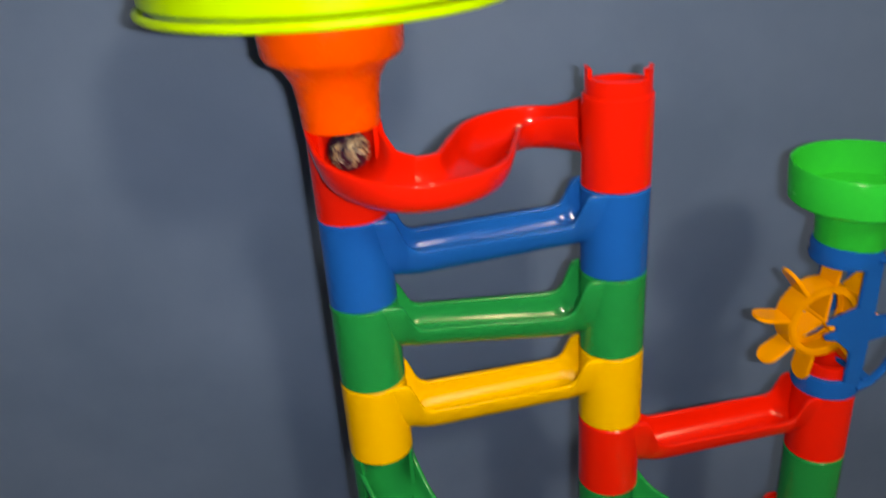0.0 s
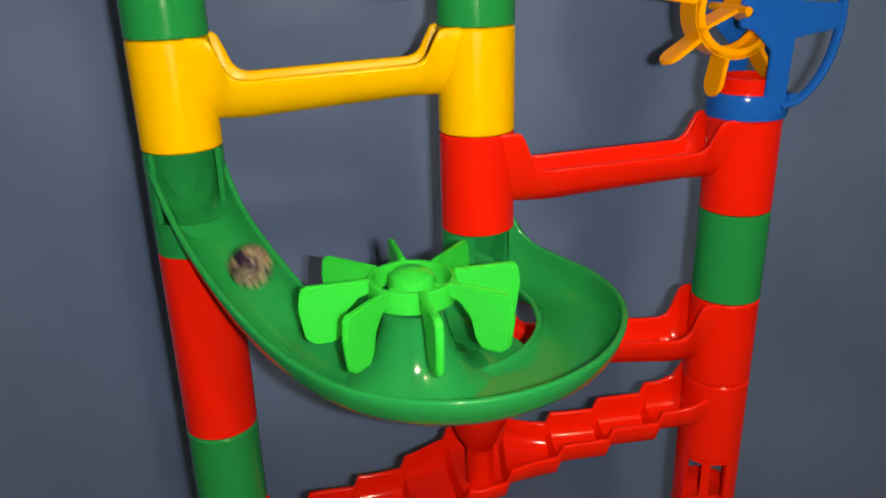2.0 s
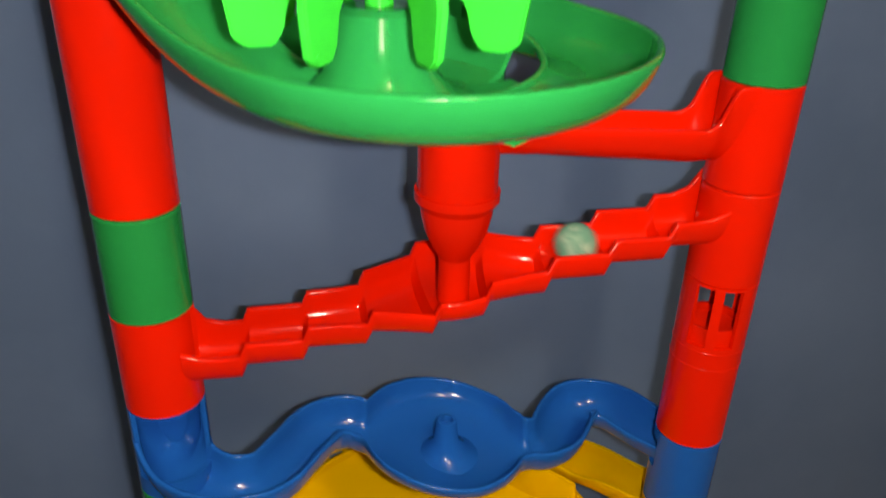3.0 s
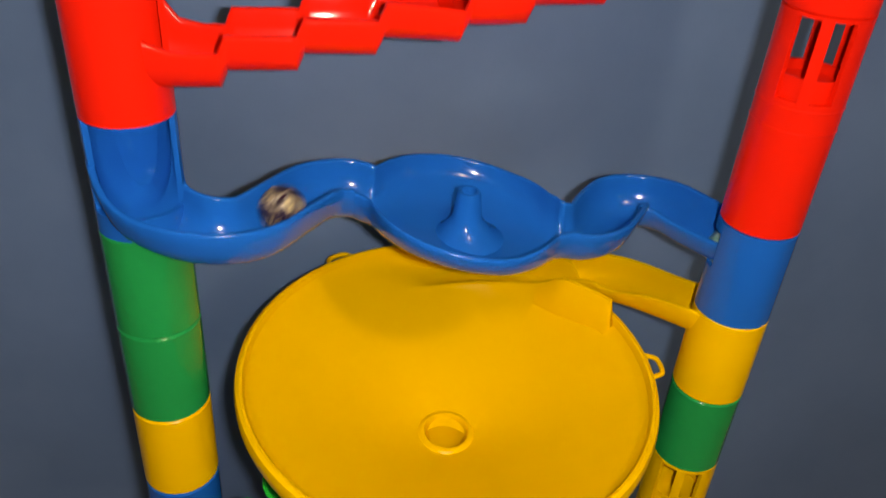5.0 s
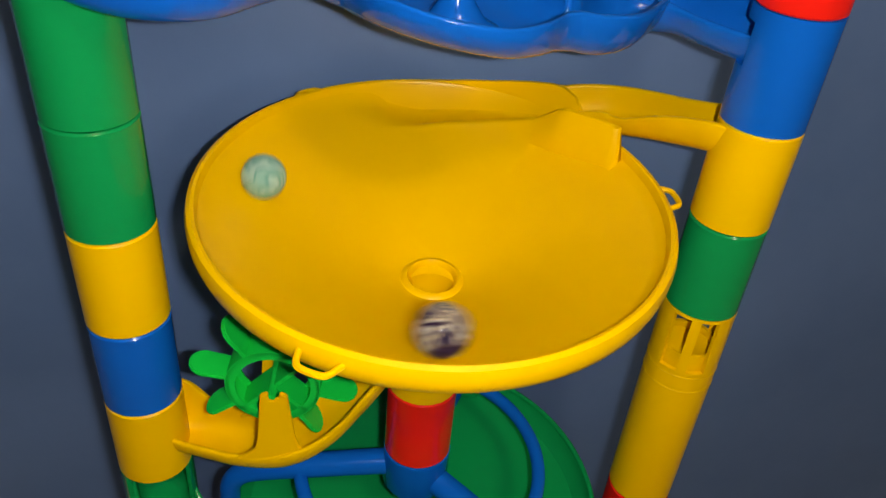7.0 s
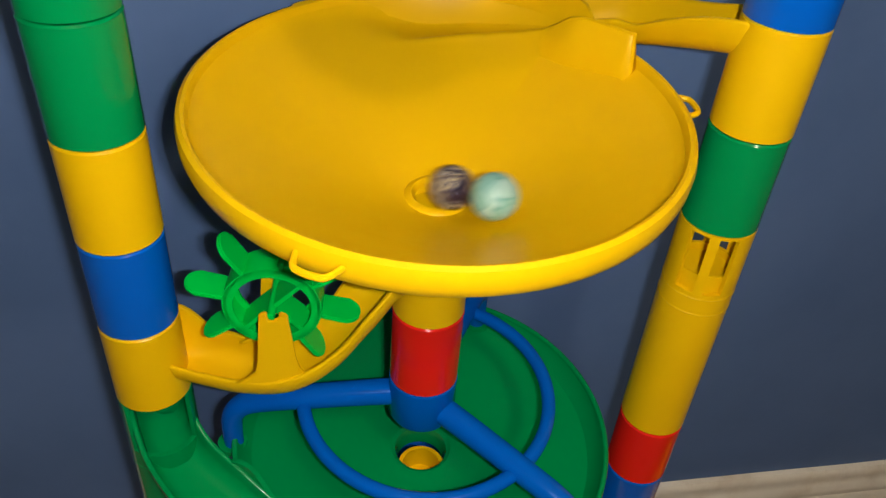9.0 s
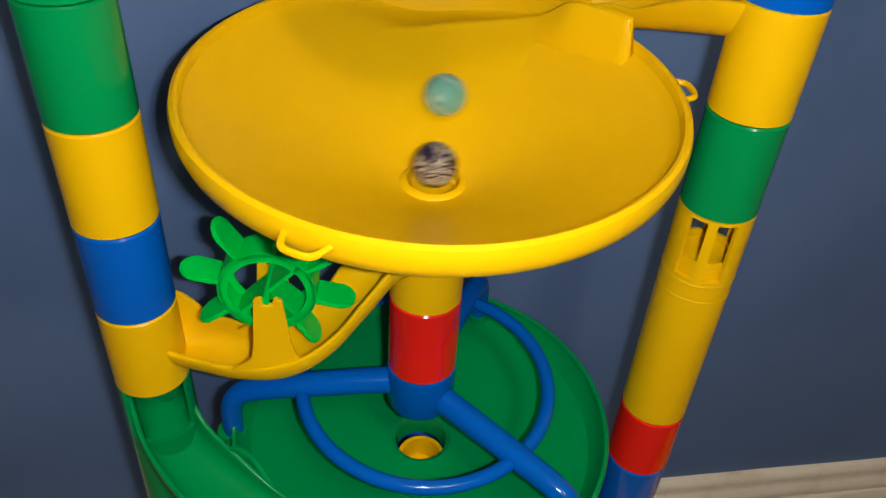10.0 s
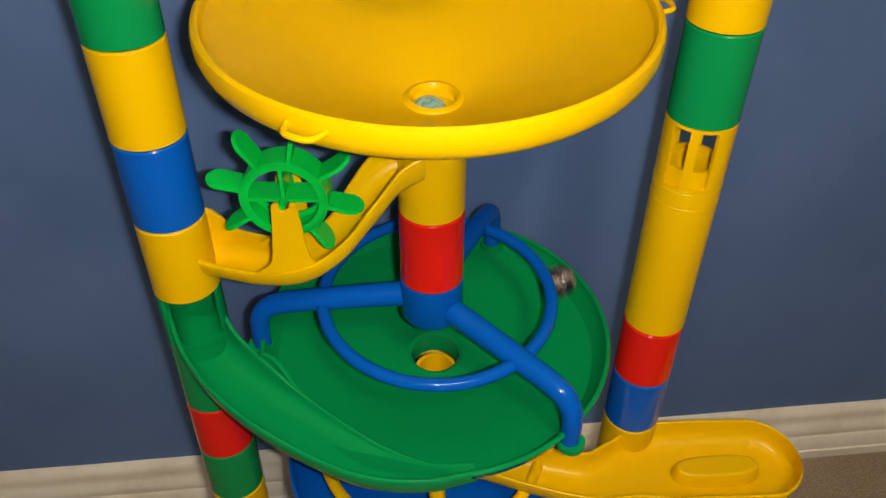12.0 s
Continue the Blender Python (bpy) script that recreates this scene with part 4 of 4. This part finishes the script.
SWIRL_ROWS = [
    (0, -0.1470, -0.0060, 1.1470), (0.1, -0.1159, -0.0468, 1.1412), (0.2, -0.0811, -0.0484, 1.1412), (0.3, -0.0660, -0.0176, 1.1412),
    (0.4, -0.0562, 0.0463, 1.1412), (0.5, -0.0120, 0.0100, 1.1400), (0.6, 0.0000, 0.0000, 1.1150), (0.7, -0.0120, 0.0000, 1.0920),
    (0.8, -0.0480, 0.0000, 1.0901), (0.9, -0.0903, 0.0000, 1.0883), (1, -0.1450, 0.0000, 1.0450), (1.1, -0.1247, 0.0000, 1.0376),
    (1.2, -0.0684, 0.0000, 1.0352), (1.3, -0.0269, 0.0000, 1.0334), (1.4, -0.0040, 0.0000, 0.9950), (1.5, -0.0456, 0.0000, 0.9837),
    (1.6, -0.0905, 0.0000, 0.9818), (1.7, -0.1400, 0.0000, 0.9650), (1.8, -0.1490, 0.0000, 0.9350), (1.9, -0.1406, -0.0001, 0.9192),
    (2, -0.1187, -0.0352, 0.8962), (2.1, -0.0921, -0.0830, 0.8772), (2.2, -0.0486, -0.1205, 0.8732), (2.3, 0.0057, -0.1089, 0.8732),
    (2.4, 0.0388, -0.0792, 0.8732), (2.5, 0.0267, -0.0240, 0.8732), (2.6, 0.0000, -0.0050, 0.8500), (2.7, 0.0250, 0.0000, 0.8150),
    (2.8, 0.0909, 0.0000, 0.8215), (2.9, 0.1248, 0.0000, 0.8201), (3, 0.1490, 0.0000, 0.8050), (3.1, 0.1326, -0.0030, 0.7723),
    (3.2, 0.1290, -0.0030, 0.7715), (3.4, 0.0867, -0.0000, 0.7608), (3.6, 0.0443, 0.0060, 0.7511), (3.8, 0.0020, 0.0185, 0.7424),
    (4, -0.0403, 0.0080, 0.7325), (4.2, -0.0827, -0.0000, 0.7220), (4.4, -0.1250, -0.0000, 0.7123), (4.5, -0.1450, 0.0000, 0.7120),
    (4.6, -0.1490, 0.0000, 0.6850), (4.7, -0.1490, -0.0040, 0.6550), (4.8, -0.1454, -0.0025, 0.6426), (4.9, -0.1236, -0.0108, 0.6391),
    (5, -0.0871, 0.0016, 0.6337), (5.1, -0.0630, 0.0479, 0.6308), (5.2, -0.0085, 0.0619, 0.6226), (5.3, -0.0169, 0.0633, 0.6239),
    (5.4, 0.0145, 0.0673, 0.6200), (5.5, 0.0487, 0.0201, 0.6173), (5.6, 0.0739, 0.0334, 0.6139), (5.7, 0.0859, 0.0450, 0.6122),
    (5.8, 0.1196, 0.0697, 0.6073), (5.9, 0.1420, 0.0080, 0.6060), (6, 0.1490, 0.0000, 0.5850), (6.1, 0.1440, 0.0040, 0.5690),
    (6.2, 0.1335, 0.0370, 0.5600), (6.3, 0.1129, 0.0784, 0.5530), (6.4, 0.0642, 0.0924, 0.5369), (6.5, 0.0123, 0.1082, 0.5337),
    (6.6, -0.0548, 0.0914, 0.5323), (6.7, -0.0944, 0.0407, 0.5313), (6.8, -0.0953, -0.0249, 0.5307), (6.9, -0.0600, -0.0692, 0.5284),
    (7, -0.0104, -0.0876, 0.5274), (7.1, 0.0410, -0.0790, 0.5279), (7.2, 0.0818, -0.0359, 0.5271), (7.3, 0.0927, 0.0174, 0.5282),
    (7.4, 0.0704, 0.0703, 0.5294), (7.5, 0.0181, 0.0999, 0.5293), (7.6, -0.0432, 0.0880, 0.5270), (7.7, -0.0804, 0.0353, 0.5227),
    (7.8, -0.0674, -0.0295, 0.5177), (7.9, -0.0082, -0.0621, 0.5144), (8, 0.0545, -0.0343, 0.5143), (8.1, 0.0668, 0.0340, 0.5163),
    (8.2, 0.0144, 0.0801, 0.5171), (8.3, -0.0510, 0.0554, 0.5142), (8.4, -0.0564, -0.0140, 0.5091), (8.5, 0.0056, -0.0448, 0.5061),
    (8.6, 0.0543, 0.0033, 0.5071), (8.7, 0.0219, 0.0623, 0.5088), (8.8, -0.0415, 0.0442, 0.5064), (8.9, -0.0333, 0.0088, 0.4960),
    (9, 0.0060, -0.0014, 0.4890), (9.1, 0.0341, 0.0113, 0.4973), (9.2, 0.0297, 0.0403, 0.5013), (9.3, 0.0034, 0.0533, 0.5016),
    (9.4, -0.0213, 0.0348, 0.4957), (9.5, -0.0076, 0.0009, 0.4908), (9.6, 0.0210, -0.0021, 0.4929), (9.7, 0.0263, 0.0200, 0.4944),
    (9.8, -0.0041, 0.0386, 0.4940), (9.9, -0.0229, 0.0240, 0.4929), (10, 0.0010, 0.0056, 0.4890), (10.1, 0.0242, 0.0200, 0.4934),
    (10.2, 0.0124, 0.0375, 0.4949), (10.3, -0.0109, 0.0226, 0.4887), (10.4, 0.0081, 0.0210, 0.4832), (10.5, -0.0031, -0.0019, 0.4900),
    (10.6, -0.0021, -0.0009, 0.4906), (10.65, 0.0010, 0.0140, 0.4620), (10.7, -0.0040, 0.0000, 0.4520), (10.8, -0.0380, -0.0150, 0.4360),
    (10.9, -0.0660, -0.0200, 0.4000), (11, -0.1130, -0.0080, 0.3890), (11.1, -0.1460, 0.0000, 0.3520), (11.2, -0.1530, 0.0127, 0.3332),
    (11.3, -0.1518, 0.0050, 0.3322), (11.4, -0.1392, -0.0088, 0.3272), (11.5, -0.1204, -0.0341, 0.3152), (11.6, -0.0820, -0.0569, 0.2982),
    (11.7, -0.0190, -0.0794, 0.2902), (11.8, 0.0561, -0.0693, 0.2922), (11.9, 0.0982, -0.0121, 0.2992), (12, 0.0959, 0.0487, 0.3062),
]
AQUA_ROWS = [
    (0, -0.1490, 0.0000, 1.0500), (0.1, -0.1480, 0.0000, 1.0350), (0.2, -0.1001, 0.0000, 1.0366), (0.3, -0.0799, 0.0000, 1.0357),
    (0.4, -0.0504, 0.0000, 1.0344), (0.5, -0.0010, 0.0000, 1.0030), (0.6, -0.0040, 0.0000, 0.9850), (0.7, -0.0662, 0.0000, 0.9828),
    (0.8, -0.1122, 0.0000, 0.9808), (0.9, -0.1470, 0.0000, 0.9500), (1, -0.1488, 0.0211, 0.9222), (1.1, -0.1378, -0.0037, 0.9182),
    (1.2, -0.1176, -0.0262, 0.8962), (1.3, -0.1001, -0.0469, 0.8772), (1.4, -0.0858, -0.0700, 0.8702), (1.5, -0.0632, -0.1168, 0.8732),
    (1.6, -0.0294, -0.1234, 0.8732), (1.7, 0.0070, -0.1100, 0.8732), (1.8, 0.0362, -0.0882, 0.8732), (1.9, 0.0421, -0.0417, 0.8732),
    (2, 0.0040, -0.0080, 0.8620), (2.1, 0.0000, 0.0000, 0.8350), (2.2, 0.0200, 0.0000, 0.8160), (2.3, 0.0931, 0.0000, 0.8214),
    (2.4, 0.1190, 0.0000, 0.8203), (2.5, 0.1420, 0.0000, 0.8120), (2.6, 0.1490, 0.0000, 0.7950), (2.7, 0.1260, -0.0030, 0.7708),
    (2.8, 0.1168, -0.0030, 0.7687), (2.9, 0.0895, -0.0030, 0.7640), (3, 0.0628, -0.0010, 0.7585), (3.1, 0.0277, 0.0120, 0.7515),
    (3.2, -0.0110, 0.0185, 0.7400), (3.3, -0.0410, 0.0080, 0.7325), (3.4, -0.0717, -0.0002, 0.7246), (3.5, -0.0998, -0.0000, 0.7181),
    (3.6, -0.1280, -0.0000, 0.7117), (3.7, -0.1490, 0.0000, 0.7050), (3.8, -0.1490, -0.0020, 0.6600), (3.9, -0.1420, -0.0140, 0.6410),
    (4, -0.1200, -0.0180, 0.6370), (4.1, -0.1000, -0.0060, 0.6350), (4.2, -0.0780, 0.0220, 0.6320), (4.3, -0.0520, 0.0280, 0.6300),
    (4.4, -0.0220, 0.0450, 0.6260), (4.5, 0.0080, 0.0500, 0.6240), (4.6, 0.0320, 0.0340, 0.6210), (4.7, 0.0540, 0.0120, 0.6160),
    (4.8, 0.0886, 0.0503, 0.6118), (4.9, 0.1194, 0.0568, 0.6073), (5, 0.1420, 0.0080, 0.6060), (5.1, 0.1490, 0.0000, 0.5850),
    (5.2, 0.1480, 0.0020, 0.5720), (5.3, 0.1390, 0.0100, 0.5670), (5.4, 0.1215, 0.0435, 0.5580), (5.5, 0.1013, 0.0775, 0.5500),
    (5.6, 0.0535, 0.1002, 0.5373), (5.7, -0.0105, 0.1076, 0.5331), (5.8, -0.0685, 0.0834, 0.5334), (5.9, -0.0970, 0.0316, 0.5311),
    (6, -0.0925, -0.0310, 0.5304), (6.1, -0.0580, -0.0706, 0.5283), (6.2, -0.0078, -0.0878, 0.5274), (6.3, 0.0464, -0.0763, 0.5280),
    (6.4, 0.0824, -0.0365, 0.5275), (6.5, 0.0902, 0.0161, 0.5267), (6.6, 0.0611, 0.0687, 0.5246), (6.7, 0.0156, 0.0915, 0.5240),
    (6.8, -0.0311, 0.0908, 0.5257), (6.9, -0.0671, 0.0698, 0.5268), (7, -0.0832, 0.0342, 0.5239), (7.1, -0.0816, -0.0046, 0.5208),
    (7.2, -0.0514, -0.0316, 0.5113), (7.3, -0.0230, -0.0487, 0.5096), (7.4, 0.0114, -0.0497, 0.5087), (7.5, 0.0423, -0.0322, 0.5088),
    (7.6, 0.0592, 0.0000, 0.5097), (7.7, 0.0546, 0.0371, 0.5109), (7.8, 0.0284, 0.0647, 0.5115), (7.9, -0.0099, 0.0704, 0.5111),
    (8, -0.0435, 0.0498, 0.5092), (8.1, -0.0550, 0.0116, 0.5064), (8.2, -0.0368, -0.0243, 0.5038), (8.3, 0.0017, -0.0368, 0.5023),
    (8.4, 0.0373, -0.0171, 0.5026), (8.5, 0.0460, 0.0228, 0.5039), (8.6, 0.0207, 0.0548, 0.5048), (8.7, -0.0200, 0.0544, 0.5040),
    (8.8, -0.0435, 0.0214, 0.5016), (8.9, -0.0210, -0.0106, 0.4945), (9, 0.0209, -0.0263, 0.5004), (9.1, 0.0485, -0.0198, 0.5078),
    (9.2, 0.0561, 0.0161, 0.5082), (9.3, 0.0380, 0.0490, 0.5076), (9.4, -0.0007, 0.0603, 0.5051), (9.5, -0.0326, 0.0380, 0.5008),
    (9.6, -0.0344, 0.0034, 0.4968), (9.7, -0.0010, -0.0114, 0.4916), (9.8, 0.0297, -0.0062, 0.4971), (9.9, 0.0362, 0.0295, 0.5007),
    (10, 0.0110, 0.0528, 0.5020), (10.1, -0.0192, 0.0436, 0.4988), (10.2, -0.0201, 0.0147, 0.4903), (10.3, 0.0129, -0.0021, 0.4903),
    (10.4, 0.0346, 0.0149, 0.4977), (10.5, 0.0374, 0.0358, 0.5028), (10.6, 0.0084, 0.0479, 0.4992), (10.7, -0.0205, 0.0257, 0.4924),
    (10.8, -0.0105, 0.0031, 0.4909), (10.9, 0.0146, 0.0068, 0.4894), (11, 0.0203, 0.0330, 0.4953), (11.1, -0.0055, 0.0490, 0.4993),
    (11.2, -0.0195, 0.0291, 0.4931), (11.3, 0.0098, 0.0223, 0.4851), (11.4, 0.0276, 0.0284, 0.4967), (11.5, 0.0084, 0.0371, 0.4939),
    (11.6, -0.0069, -0.0004, 0.4905), (11.7, -0.0010, 0.0148, 0.4900), (11.8, -0.0061, -0.0004, 0.4906), (11.9, 0.0000, 0.0130, 0.4740),
    (12, -0.0010, 0.0140, 0.4640),
]


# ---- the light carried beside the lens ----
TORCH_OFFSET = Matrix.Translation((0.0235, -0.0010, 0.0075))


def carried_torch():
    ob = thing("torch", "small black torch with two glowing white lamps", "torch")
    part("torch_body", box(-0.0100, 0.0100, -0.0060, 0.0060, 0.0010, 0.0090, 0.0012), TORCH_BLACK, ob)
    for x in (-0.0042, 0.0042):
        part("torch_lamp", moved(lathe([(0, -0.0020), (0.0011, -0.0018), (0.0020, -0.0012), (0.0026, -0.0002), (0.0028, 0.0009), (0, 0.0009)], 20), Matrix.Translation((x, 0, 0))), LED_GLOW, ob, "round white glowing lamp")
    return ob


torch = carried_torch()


def rolled(rows, r=0.0112):
    """Rows of (seconds, place) turned into poses that roll along the way."""
    turn = Matrix()
    res = []
    last = None
    for t, x, y, z in rows:
        p = Vector((x, y, z))
        if last is not None and (p - last).xy.length > 1e-5:
            d = (p - last).xy
            axis = Vector((-d.y, d.x, 0)).normalized()
            turn = Matrix.Rotation(min(d.length / r, radians(50)), 4, axis) @ turn
        res.append((t, Matrix.Translation(p) @ turn))
        last = p
    return res


def motions():
    """Everything that moves: the carried torch, the two marbles and the wheels that they strike."""
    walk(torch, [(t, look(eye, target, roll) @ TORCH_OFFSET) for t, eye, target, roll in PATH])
    walk(swirl_marble, rolled(SWIRL_ROWS))
    walk(aqua_marble, rolled(AQUA_ROWS))
    paddle_turns = [(0.0, 0), (1.25, 0), (1.4, 50), (1.55, 115), (1.7, 170), (1.85, 205), (2.05, 222), (2.2, 275), (2.35, 342), (2.5, 406), (2.65, 448), (2.8, 471), (3.0, 496), (3.4, 518), (4.0, 526), (12.0, 526)]
    walk(paddle, [(t, pose(*PADDLE_AT, 0, 0, a)) for t, a in paddle_turns])
    wheel_turns = [(0.0, 0), (10.75, 0), (10.85, 30), (10.95, 90), (11.05, 145), (11.2, 182), (11.4, 197), (11.6, 205), (12.0, 225)]
    walk(green_wheel, [(t, pose(*GREEN_WHEEL_AT, 0, 0, -6) @ pose(0, 0, 0, 0, a, 0)) for t, a in wheel_turns])


motions()
